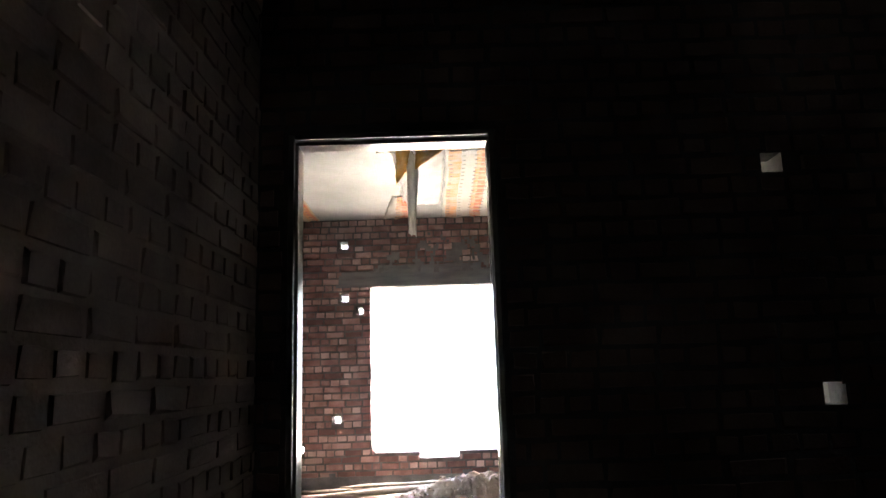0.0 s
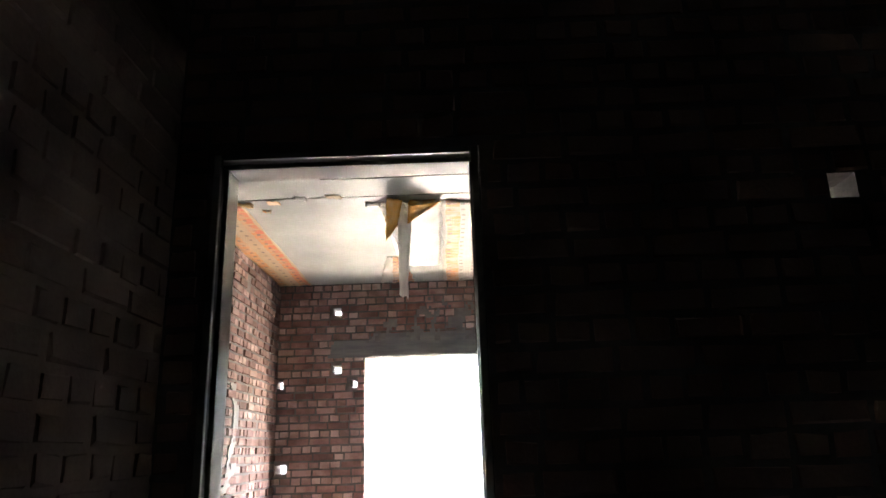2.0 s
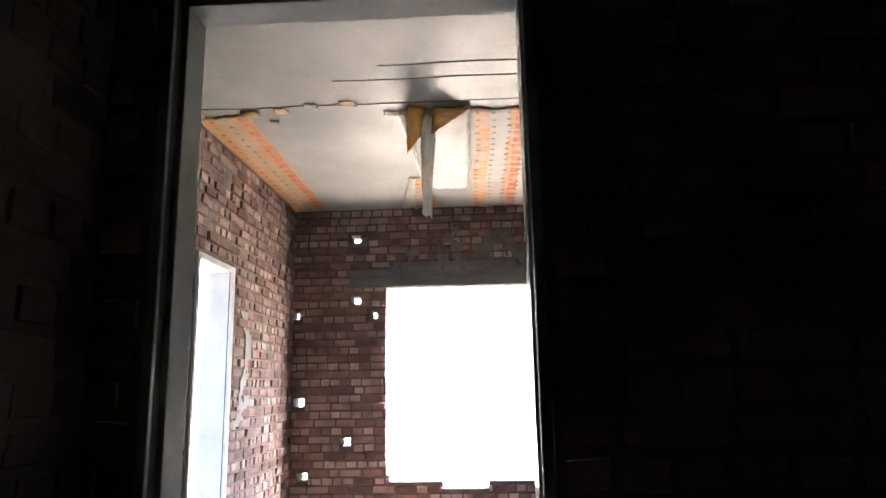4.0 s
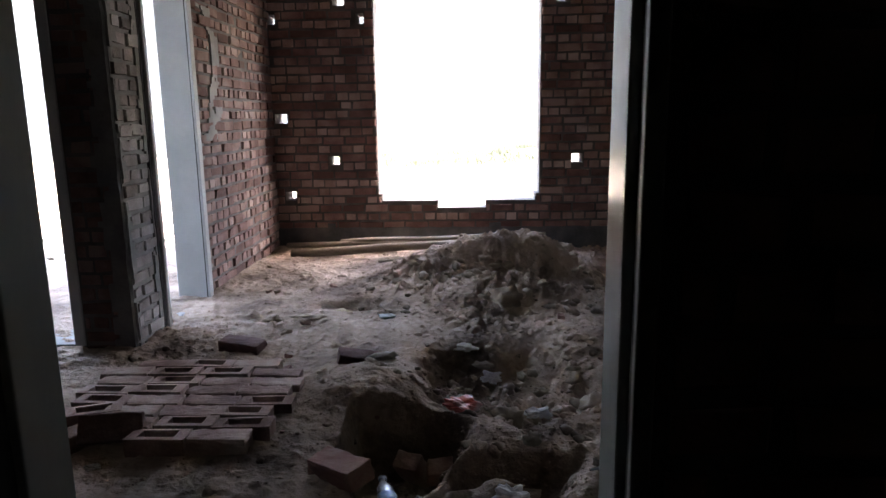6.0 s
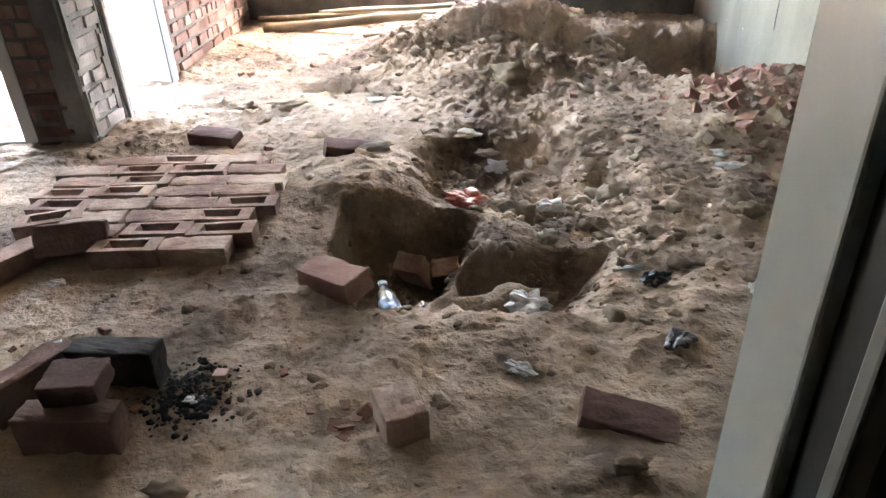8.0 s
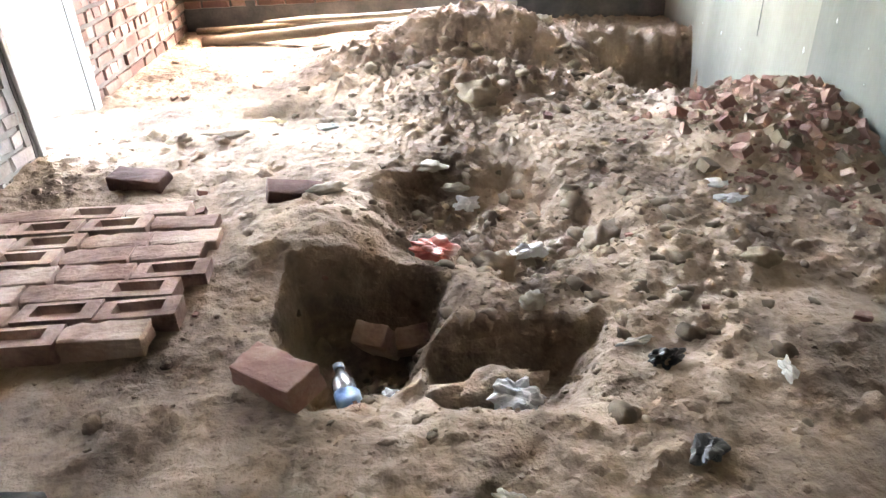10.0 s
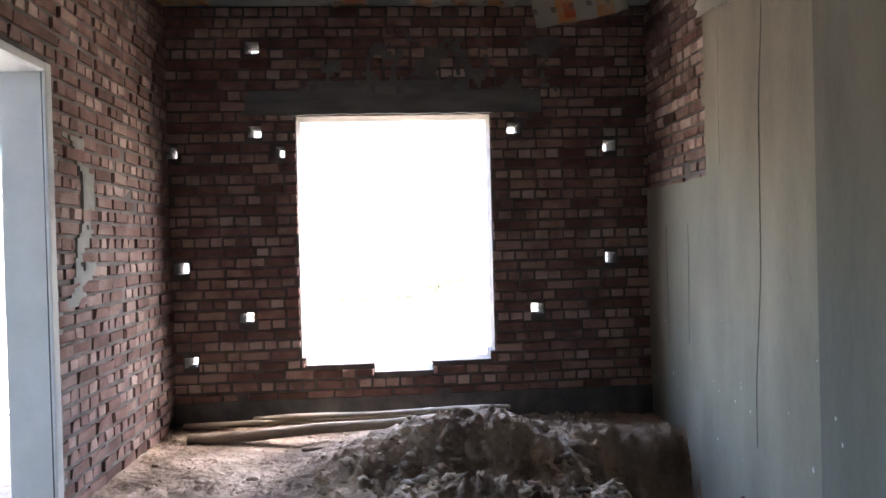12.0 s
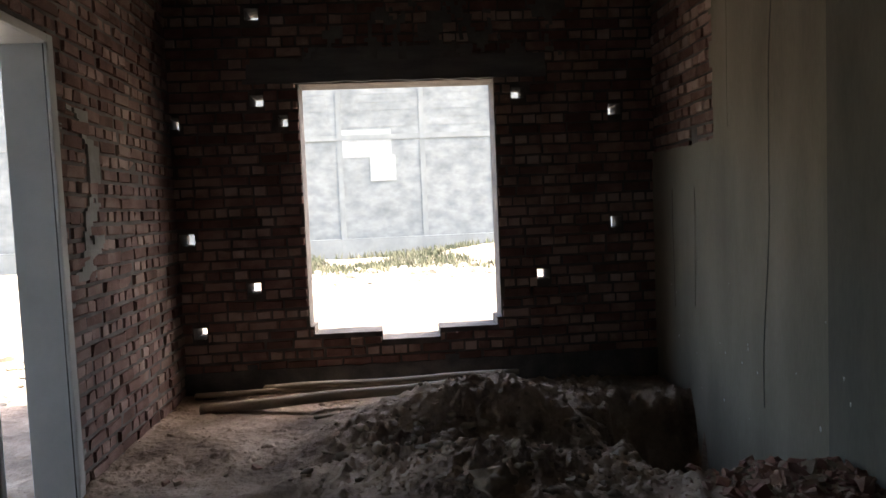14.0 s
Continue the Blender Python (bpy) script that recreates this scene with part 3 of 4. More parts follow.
# ---- door frames ----
def entry_frame():
    """Glossy frame of the entry: lining, seal groove and front casing on three sides."""
    ob = tagged(empty("door_frame", ((DOOR_L + DOOR_R) / 2, ENTRY_F, -0.05)), "glossy pale grey door frame with a dark seal groove", "door frame")
    inv = Matrix.Translation(-ob.location)
    l, r, t, lo = DOOR_L, DOOR_R, DOOR_TOP, -0.12

    def add(name, dims, mat, label=""):
        boxed(name, dims, mat, ob, 0.003, label).matrix_parent_inverse = inv

    for side, x0, x1 in (("l", l - 0.028, l), ("r", r, r + 0.028)):
        add("jamb", (x0, x1, 2.968, 3.06, lo, t), M_FRAME)
        g0, g1 = (x0, x1 - 0.012) if side == "l" else (x0 + 0.012, x1)
        add("seal", (g0, g1, 2.923, 2.968, lo, t), M_GROOVE, "dark rubber seal groove")
        c0, c1 = (x0 + 0.002, x1 - 0.004) if side == "l" else (x0 + 0.004, x1 - 0.002)
        add("casing", (c0, c1, 2.907, 2.923, lo, t + 0.022), M_CASING)
    add("head_jamb", (l - 0.028, r + 0.028, 2.968, 3.06, t, t + 0.028), M_FRAME)
    add("head_seal", (l - 0.028, r + 0.028, 2.923, 2.968, t + 0.012, t + 0.028), M_GROOVE)
    add("head_casing", (l + 0.0, r - 0.0, 2.907, 2.923, t + 0.004, t + 0.022), M_CASING)


def west_frame(name, axis, a0, a1, t0, t1, top, inner, label):
    """White painted lining of an outer doorway: two broad jambs, head, and a raised casing on the room side."""
    ob = tagged(empty(name, (t0, (a0 + a1) / 2, -0.05) if axis == "x" else ((a0 + a1) / 2, t0, -0.05)), label, "door frame")
    inv = Matrix.Translation(-ob.location)

    def add(part_name, a, b, s, t, z0, z1, mat=M_PAINT):
        dims = (s, t, a, b, z0, z1) if axis == "x" else (a, b, s, t, z0, z1)
        boxed(part_name, dims, mat, ob, 0.004).matrix_parent_inverse = inv

    add("jamb", a0, a0 + 0.03, t0, t1, -0.055, top)
    add("jamb", a1 - 0.03, a1, t0, t1, -0.055, top)
    add("head_jamb", a0 + 0.03, a1 - 0.03, t0, t1, top - 0.03, top)
    s, t = (t1, t1 + 0.018) if inner > 0 else (t0 - 0.018, t0)
    add("casing", a1 - 0.045, a1 + 0.012, s, t, -0.055, top + 0.012)
    add("casing", a0 - 0.012, a0 + 0.025, s, t, -0.055, top + 0.012)
    add("head_casing", a0 + 0.025, a1 - 0.045, s, t, top - 0.03, top + 0.012)
    s, t = (t1 - 0.012, t1 - 0.004) if inner > 0 else (t0 + 0.004, t0 + 0.012)
    add("seal", a1 - 0.034, a1 - 0.028, s, t, -0.05, top - 0.03, M_GROOVE)
    add("seal", a0 + 0.028, a0 + 0.034, s, t, -0.05, top - 0.03, M_GROOVE)


entry_frame()
west_frame("door_frame", "x", D2[0], D2[1], LEFT - 0.185, LEFT + 0.022, 2.155, 1, "white painted door frame in the brick wall")
west_frame("door_frame", "y", D3[0], D3[1], PILLAR + 0.005, PILLAR + 0.27, 2.155, -1, "white painted door frame beside the brick pillar")


# ---- coats and bands on the walls ----
M_BITUMEN = material("dark_damp_course", [(0.05, 0.053, 0.056), (0.09, 0.092, 0.093), (0.14, 0.138, 0.135)], 5, 0.85, 0.4, 50)
fine = lambda a, b, s=0.035: list(np.linspace(a, b, max(2, int((b - a) / s))))


def rag(a, z, size=0.05, seed=0.0):
    return size * (noise.noise(Vector((a * 6, z * 6, seed))) + 0.5 * noise.noise(Vector((a * 17, z * 17, seed))))


def exposed(a, z):
    """The patch of the right wall where the plaster has not been laid."""
    return a > 7.40 + rag(a, z, 0.05) and z > 1.625 + 0.2 * rag(a, z, 0.04, 3)


cells("plaster_coat", "x", RIGHT - 0.022, RIGHT + 0.001, fine(6.27, FAR), fine(BED, TOP, 0.04), lambda a, z: not exposed(a, z), M_PLASTER, wall_east, 0.012)
part("plaster_coat", box(bmesh.new(), RIGHT - 0.027, RIGHT + 0.001, ENTRY_F, 6.268, BED, TOP), M_PLASTER_GREEN, wall_east, "darker greenish cement plaster")


def lintel_shape(a, z):
    r = rag(a, z, 0.03, 5)
    if -0.66 + r < a < 1.55 + r and 2.245 < z < 2.42 + r:
        return True
    return -0.2 + 2 * r < a < 1.0 + r and 2.245 < z < 2.50 + r


cells("concrete_lintel", "y", FAR - 0.032, FAR + 0.001, fine(-0.72, 1.62, 0.03), fine(2.245, 2.6, 0.03), lintel_shape, M_LINTEL, wall_north, 0.01)
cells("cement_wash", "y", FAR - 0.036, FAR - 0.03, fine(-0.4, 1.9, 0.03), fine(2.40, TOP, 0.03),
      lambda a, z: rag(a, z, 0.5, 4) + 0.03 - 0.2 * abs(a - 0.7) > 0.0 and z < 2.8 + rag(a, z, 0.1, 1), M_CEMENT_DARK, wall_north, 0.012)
cells("damp_course", "y", FAR - 0.028, FAR + 0.001, fine(-1.3, 2.45), fine(BED, 0.2, 0.035), lambda a, z: z < 0.135 + rag(a, z, 0.02, 2), M_BITUMEN, wall_north, 0.008)
cells("cement_smear", "x", LEFT - 0.001, LEFT + 0.0165, fine(6.635, 7.3, 0.025), fine(0.0, 2.1, 0.025),
      lambda a, z: (0.98 < z < 1.88 and abs(a - (6.86 + 0.17 * math.sin((z - 1.0) * 3.2)) + rag(a, z, 0.12)) < 0.075 + rag(a, z, 0.12, 4)) or (a < 6.68 + rag(a, z, 0.07, 6) and z < 1.9), M_CEMENT, wall_west, 0.012)
# Pillar front coated darker than its side; the face's shade is in the colour.
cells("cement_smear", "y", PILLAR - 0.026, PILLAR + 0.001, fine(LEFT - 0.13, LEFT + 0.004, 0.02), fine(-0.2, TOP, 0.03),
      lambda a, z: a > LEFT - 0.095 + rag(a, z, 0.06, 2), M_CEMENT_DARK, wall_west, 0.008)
cells("cement_bed", "x", LEFT - 0.001, LEFT + 0.007, [PILLAR, 5.93], [-0.3, TOP], lambda a, z: True, M_CEMENT, wall_west)
cells("cement_smear", "x", LEFT + 0.006, LEFT + 0.02, fine(PILLAR, 5.93, 0.02), fine(-0.3, TOP, 0.025),
      lambda a, z: z > 2.2 and rag(a, z, 0.3, 9) > -0.02 or a > 5.89 + rag(a, z, 0.05, 3) or a < PILLAR + 0.025 + rag(a, z, 0.07, 8), M_CEMENT, wall_west, 0.01)
cells("cement_smear", "x", LEFT - 0.001, LEFT + 0.024, [5.925, 5.96], fine(-0.3, 2.2, 0.03), lambda a, z: True, M_BITUMEN, wall_west, 0.008)


def cord(name, pts, r, mat, parent, label=""):
    """A thin round line through the points."""
    bm = bmesh.new()
    rings = []
    for k, p in enumerate(pts):
        d = (Vector(pts[min(k + 1, len(pts) - 1)]) - Vector(pts[max(k - 1, 0)])).normalized()
        s = d.orthogonal().normalized()
        t = d.cross(s)
        rings.append([bm.verts.new(Vector(p) + r * (math.cos(a) * s + math.sin(a) * t)) for a in (0, 1.57, 3.14, 4.71)])
    for a, b in zip(rings, rings[1:]):
        for i in range(4):
            bm.faces.new([a[i], a[(i + 1) % 4], b[(i + 1) % 4], b[i]])
    bm.faces.new(rings[0])
    bm.faces.new(rings[-1])
    return part(name, bm, mat, parent, label)


for y, z0, z1, s, r in ((6.70, 0.1, 2.75, 1, 0.004), (8.02, 0.5, 1.35, 2, 0.003), (7.68, 0.55, 1.35, 3, 0.003), (7.2, 1.7, 2.5, 4, 0.002)):
    cord("crack", [(RIGHT - 0.022, y + 0.035 * noise.noise(Vector((z * 1.3, s, 0))) + 0.05 * (z1 - z) * (s == 1), z) for z in np.linspace(z0, z1, 24)], r, M_CRACK, wall_east, "thin dark vertical crack")
random.seed(5)
bm = bmesh.new()
for _ in range(30):
    y, z, s = random.uniform(5.0, 8.2), random.triangular(-0.1, 0.8, 0.1), random.uniform(0.002, 0.009)
    at = Vector((RIGHT - 0.027, y, z))
    ring = [bm.verts.new(at + Vector((random.uniform(-0.003, 0), s * math.cos(a) * random.uniform(0.6, 1.3), s * 1.5 * math.sin(a) * random.uniform(0.6, 1.3)))) for a in np.linspace(0, 5.5, 7)]
    tip = bm.verts.new(at - Vector((0.005, 0, 0)))
    for i in range(7):
        bm.faces.new([ring[i], ring[(i + 1) % 7], tip])
tagged(part("plaster_spatter", bm, M_PALE, wall_east, "pale dried splashes"), kind="stuff")


# ---- bag paper and film left on the ceiling ----
def sheet(name, c00, c10, c11, c01, mat, label, parent=None, nu=14, nv=14, sag=0.0, crumple=0.012, jag=0.0, seed=0.0, thick=0.003):
    """A thin limp sheet between four corners: sagging, creased, with ragged edges."""
    a, b, c, d = (Vector(p) for p in (c00, c10, c11, c01))
    nrm = (b - a).cross(d - a).normalized()
    wide, tall = (b - a).length, (d - a).length
    bm = bmesh.new()
    uv = bm.loops.layers.uv.new("UVMap")
    rows = []
    for side in (0, 1):
        rows.append([])
        for j in range(nv + 1):
            for i in range(nu + 1):
                s, t = i / nu, j / nv
                q = Vector((s * 3, t * 3, seed))
                if i in (0, nu):
                    s += jag * noise.noise(q * 3)
                if j in (0, nv):
                    t += jag * noise.noise(q * 3 + Vector((4, 4, 4)))
                p = (a * (1 - s) + b * s) * (1 - t) + (d * (1 - s) + c * s) * t
                p += nrm * (crumple * (noise.noise(q * 1.5) + 0.6 * abs(noise.noise(q * 3.4))) + side * thick)
                p.z -= sag * 4 * s * (1 - s)
                rows[side].append(bm.verts.new(p))
    w = nu + 1
    for side in (0, 1):
        for j in range(nv):
            for i in range(nu):
                k = j * w + i
                f = bm.faces.new([rows[side][n] for n in ((k, k + 1, k + w + 1, k + w) if side else (k + w, k + w + 1, k + 1, k))])
                ij = {k: (i, j), k + 1: (i + 1, j), k + w: (i, j + 1), k + w + 1: (i + 1, j + 1)}
                for loop, n in zip(f.loops, (k, k + 1, k + w + 1, k + w) if side else (k + w, k + w + 1, k + 1, k)):
                    loop[uv].uv = (ij[n][0] / nu * wide + seed, ij[n][1] / nv * tall)
    edge = [i for i in range(nu)] + [nu + j * w for j in range(nv)] + [nv * w + nu - i for i in range(nu)] + [(nv - j) * w for j in range(nv)]
    for p, q in zip(edge, edge[1:] + edge[:1]):
        bm.faces.new([rows[0][p], rows[0][q], rows[1][q], rows[1][p]])
    ob = part(name, bm, mat, parent, smooth=True)
    if not parent:
        tagged(ob, label, "paper sheet" if mat is not M_FILM else "plastic sheet", "sheets on the ceiling")
    return ob


C = TOP - 0.012
sheet("bag_paper", (LEFT + 0.01, 5.85, C), (-0.86, 5.8, C), (-0.88, 8.36, C), (LEFT + 0.01, 8.37, C), M_PRINT_DIRTY, "orange printed bag paper stuck along the ceiling edge", nv=40, jag=0.03, seed=0.1, crumple=0.008)
sheet("bag_paper", (0.62, 5.85, C), (1.32, 5.85, C), (1.40, 8.36, C), (0.58, 8.37, C), M_PRINT, "orange and white printed bag paper stuck to the ceiling", nv=30, jag=0.03, seed=0.55, crumple=0.01)
sheet("bag_paper", (0.05, 7.35, C), (0.22, 7.3, C - 0.02), (0.26, 8.34, C), (-0.12, 8.36, C), M_PRINT, "torn strip of orange printed paper under the slab", jag=0.1, seed=1.7, crumple=0.012)
sheet("bag_paper", (0.17, 5.8, C - 0.02), (0.62, 5.8, C - 0.01), (0.56, 7.55, C - 0.02), (0.20, 7.5, C - 0.04), M_BAGPAPER, "pale sagging bag paper hanging from the slab", nv=30, sag=0.02, jag=0.05, seed=2.3, crumple=0.015)
sheet("bag_paper", (0.14, 5.85, C - 0.03), (0.235, 5.85, C - 0.06), (0.22, 7.45, C - 0.07), (0.17, 7.45, C - 0.02), M_BAGPAPER, "folded white strip of bag paper", nv=30, sag=-0.015, jag=0.05, seed=3.1, crumple=0.02)
sheet("bag_paper", (1.34, 7.20, C - 0.005), (2.0, 6.75, C - 0.02), (2.32, 6.95, C - 0.01), (1.42, 7.5, C - 0.01), M_PRINT, "orange printed paper strip slanting to the wall", jag=0.06, seed=4.2)
sheet("bag_paper", (2.0, 6.8, C - 0.01), (2.36, 6.2, C - 0.01), (2.37, 8.2, C - 0.01), (2.1, 8.1, C - 0.01), M_PRINT, "faded printed paper along the wall corner", jag=0.06, seed=5.0, crumple=0.008)
sheet("hanging_flap", (1.20, 7.22, 2.93), (1.75, 7.14, 2.945), (1.845, 7.20, 2.625), (1.29, 7.20, 2.515), M_PRINT, "torn flap of printed bag paper hanging down", sag=0.01, jag=0.04, seed=6.4, crumple=0.03)
sheet("hanging_flap", (1.21, 7.23, 2.925), (1.74, 7.15, 2.94), (1.75, 7.35, C), (1.24, 7.4, C), M_PRINT, "fold of printed paper where the flap hangs", nv=6, seed=6.9, crumple=0.01)
sheet("plastic_film", (1.80, 6.2, 2.56), (2.29, 6.05, 2.80), (2.05, 6.18, 2.36), (1.80, 6.22, 2.25), M_FILM, "milky plastic film torn loose from the ceiling", jag=0.07, seed=7.3, crumple=0.05)
sheet("plastic_film", (1.80, 6.2, 2.56), (2.30, 6.05, 2.80), (2.36, 5.2, C - 0.02), (1.95, 5.5, C - 0.02), M_FILM, "milky plastic film drooping from the ceiling", sag=0.04, jag=0.04, seed=7.9, crumple=0.03)
sheet("hanging_strip", (0.29, 5.78, 3.0), (0.40, 5.80, 3.0), (0.355, 5.79, 2.29), (0.30, 5.78, 2.33), M_BAGPAPER, "long strip of bag paper hanging from the slab", nu=5, nv=24, jag=0.08, seed=8.6, crumple=0.04)
sheet("hanging_strip", (0.21, 5.76, 3.045), (0.33, 5.78, 3.045), (0.29, 5.79, 2.84), (0.205, 5.76, 2.72), M_ORANGE, "orange scrap of bag paper hanging from the slab", nu=6, nv=12, jag=0.08, seed=9.6, crumple=0.03)
sheet("hanging_strip", (0.38, 5.78, 3.04), (0.62, 5.83, 3.045), (0.46, 5.81, 2.93), (0.36, 5.80, 2.86), M_ORANGE, "crumpled orange scrap under the ceiling slab", nu=6, nv=12, jag=0.08, seed=9.9, crumple=0.03)
for x, y, w, mat, text in ((-0.84, 5.80, 0.13, M_ORANGE, "small orange scrap of paper stuck to the ceiling"), (-0.62, 5.77, 0.10, M_ORANGE, "small orange scrap of paper stuck to the ceiling"),
                           (-0.41, 5.71, 0.09, M_BAGPAPER, "small white scrap of paper stuck to the ceiling"), (-0.16, 5.69, 0.11, M_PRINT_DIRTY, "small brown scrap of paper stuck to the ceiling"),
                           (0.10, 5.88, 0.12, M_BAGPAPER, "white scrap of bag paper stuck to the ceiling"), (-0.72, 5.95, 0.06, M_PRINT_DIRTY, "small brown scrap of paper stuck to the ceiling")):
    sheet("paper_scrap", (x - w / 2, y - w * 0.3, C), (x + w / 2, y - w * 0.25, C - 0.004), (x + w * 0.4, y + w * 0.4, C - 0.01), (x - w * 0.5, y + w * 0.3, C), mat, text, nu=6, nv=6, jag=0.25, seed=x * 9, crumple=0.012)
for y, x0, x1 in ((5.73, LEFT, 2.3), (5.38, -0.2, 0.9), (5.2, 0.1, 1.6)):
    cord("slab_joint", [(x, y + 0.02 * noise.noise(Vector((x * 2, y, 0))), TOP - 0.001) for x in np.linspace(x0, x1, 40)], 0.004, M_CRACK, ceiling, "dark joint line in the concrete")


# ---- loose bricks ----
def brick_mesh(mat, frog, seed):
    rnd = random.Random(seed)
    bm = box(bmesh.new(), -0.115, 0.115, -0.055, 0.055, 0, 0.075)
    if frog:
        top = max(bm.faces, key=lambda f: f.calc_center_median().z)
        bmesh.ops.inset_individual(bm, faces=[top], thickness=0.026)
        for v in top.verts:
            v.co.x *= 0.72
            v.co.y *= 0.85
        bmesh.ops.inset_individual(bm, faces=[top], thickness=0.003, depth=-0.03)
    else:
        bmesh.ops.bevel(bm, geom=bm.edges[:], offset=0.005, segments=2, affect="EDGES", profile=0.5)
        bmesh.ops.subdivide_edges(bm, edges=[e for e in bm.edges if e.calc_length() > 0.03], cuts=5, use_grid_fill=True)
    off = Vector((seed * 3.7, seed, 0))
    for v in bm.verts:
        # worn arrises and chipped corners
        at = sum((abs(v.co.x) > 0.104, abs(v.co.y) > 0.045, abs(v.co.z - 0.0375) > 0.028))
        pull = max(0.0, noise.noise(v.co * 24 + off) + 0.1) * (0.0, 0.0, 0.012, 0.02)[at]
        v.co -= Vector((v.co.x * 0.4, v.co.y, v.co.z - 0.0375)).normalized() * pull
        v.co += Vector((noise.noise(v.co * 60 + off), noise.noise(v.co * 60 + off * 2), noise.noise(v.co * 60 + off * 3))) * 0.0025
    return part("loose_brick", bm, mat, None)


def place_brick(proto, x, y, z, rx=0, ry=0, rz=0, label="", group="", width=1.0):
    ob = copy_thing(proto, pose(x, y, z, rx, ry, rz))
    ob.scale = (1.0, width, 1.0)
    return tagged(ob, label, "brick", group)


protos = {k: brick_mesh(m, f, s) for k, m, f, s in (("frog", M_BRICK_PACK, True, 1), ("flat", M_BRICK_PACK, False, 2), ("flat2", M_BRICK_PACK, False, 3), ("red", M_BRICK_RED, False, 4), ("soot", M_SOOT, False, 5), ("dark", M_BRICK_DUSTY_DIM, False, 6))}
random.seed(21)
first = dict(protos)
rows = [(-0.27, 2), (-0.21, 3), (-0.25, 3), (-0.19, 4), (-0.23, 4), (-0.20, 4), (-0.24, 4), (-0.36, 3)]
for r, (right, count) in enumerate(rows):
    y = 4.565 + r * 0.107
    for c in range(count):
        x = right - 0.118 - c * 0.236 + random.uniform(-0.006, 0.006)
        kind = "frog" if (r * 5 + c * 3) % 7 in (1, 3, 5) else random.choice(("flat", "flat2"))
        place_brick(protos[kind], x, y + random.uniform(-0.006, 0.006), -0.112 + random.uniform(0, 0.008), random.uniform(-0.8, 0.8), random.uniform(-1.0, 1.0), random.uniform(-1.5, 1.5),
                    "earth-stained brick with a frog, laid in rows on dirt" if kind == "frog" else "earth-stained brick laid flat in rows on dirt", "bricks laid out in rows", 0.91)


def on_floor(kind, x, y, lift, rx, ry, rz, label, group=""):
    place_brick(protos[kind], x, y, height(x, y) + lift, rx, ry, rz, label, group)


on_floor("flat", -1.0, 4.56, -0.005, 0, 4, 64, "earth-stained brick lying beside the laid rows")
on_floor("dark", -0.84, 4.64, 0.05, 62, 4, 20, "earth-stained brick leaning on the laid rows")
on_floor("frog", -1.0, 4.78, -0.004, 0, 0, 20, "earth-stained brick lying beside the laid rows")
on_floor("red", 0.11, 4.37, -0.006, 6, -6, -38, "single red brick tilted at the trench edge")
# Dark brick copies here: the shadow on the hearth front is in their colour.
on_floor("dark", -0.385, 3.765, 0.052, 90, 0, -1, "shade-darkened brick on edge in a small rough hearth", "hearth bricks")
on_floor("dark", -0.60, 3.90, 0.05, 90, 0, 62, "shade-darkened brick at the side of the rough hearth", "hearth bricks")
on_floor("soot", -0.375, 3.985, 0.062, 86, 0, -3, "soot-blackened brick standing on edge in the hearth", "hearth bricks")
on_floor("flat", 0.313, 4.80, 0.03, 0, -52, -112, "brick half buried in the trench")
on_floor("flat2", 0.425, 4.825, 0.03, 0, -50, -80, "brick half buried in the trench")
on_floor("dark", -0.66, 5.63, -0.02, 4, 3, -12, "dark dusty brick lying in the dirt")
on_floor("dark", 0.0, 5.42, -0.035, 6, 12, 14, "dusty brick sunk in the dirt")
on_floor("dark", 0.88, 3.81, -0.055, 3, 9, -14, "dark broken brick half sunk in dirt")
broken = brick_mesh(M_BRICK_DUSTY_DIM, False, 8)
for v in broken.data.vertices:
    v.co.x, v.co.z = v.co.x * 0.56, v.co.z * 0.75
tagged(broken, "broken brick laid on top of the hearth front", "brick", "hearth bricks")
broken.matrix_basis = pose(-0.385, 3.79, height(-0.385, 3.765) + 0.104, 0, 1, 5)
sliver = boxed("plaster_sliver", (-0.011, 0.011, -0.007, 0.007, 0, 0.12), M_PALE, bevel=0.003)
tagged(sliver, "pale sliver of plaster stuck upright in the hearth", "plaster piece")
sliver.matrix_basis = pose(-0.515, 3.975, height(-0.515, 3.975) - 0.005, 0, -8, 20)
half = brick_mesh(M_BRICK_PACK, False, 9)
for v in half.data.vertices:
    v.co.x, v.co.y, v.co.z = v.co.x * 0.45, v.co.y * 1.1, v.co.z * 1.25
tagged(half, "dusty half brick standing on the dirt floor", "brick")
half.matrix_basis = pose(0.352, 3.79, height(0.352, 3.79) - 0.004, 2, 0, 22)
for ob in first.values():
    bpy.data.objects.remove(ob)


# ---- stones, clods and rubble ----
def lump_shapes(count, sub, seed, flat=0.75):
    rnd = random.Random(seed)
    out = []
    for k in range(count):
        bm = bmesh.new()
        bmesh.ops.create_icosphere(bm, subdivisions=sub, radius=1.0)
        off = Vector((k * 7.1, seed, 3))
        for v in bm.verts:
            n_ = v.co.normalized()
            v.co = n_ * (1 + 0.5 * noise.noise(n_ * 1.4 + off) + 0.42 * noise.noise(n_ * 2.7 + off) + 0.3 * noise.noise(n_ * 6 + off))
            v.co.z *= flat
            v.co.x *= rnd.uniform(0.95, 1.05)
        bm.verts.index_update()
        out.append((np.array([v.co[:] for v in bm.verts]), [tuple(v.index for v in f.verts) for f in bm.faces]))
        bm.free()
    return out


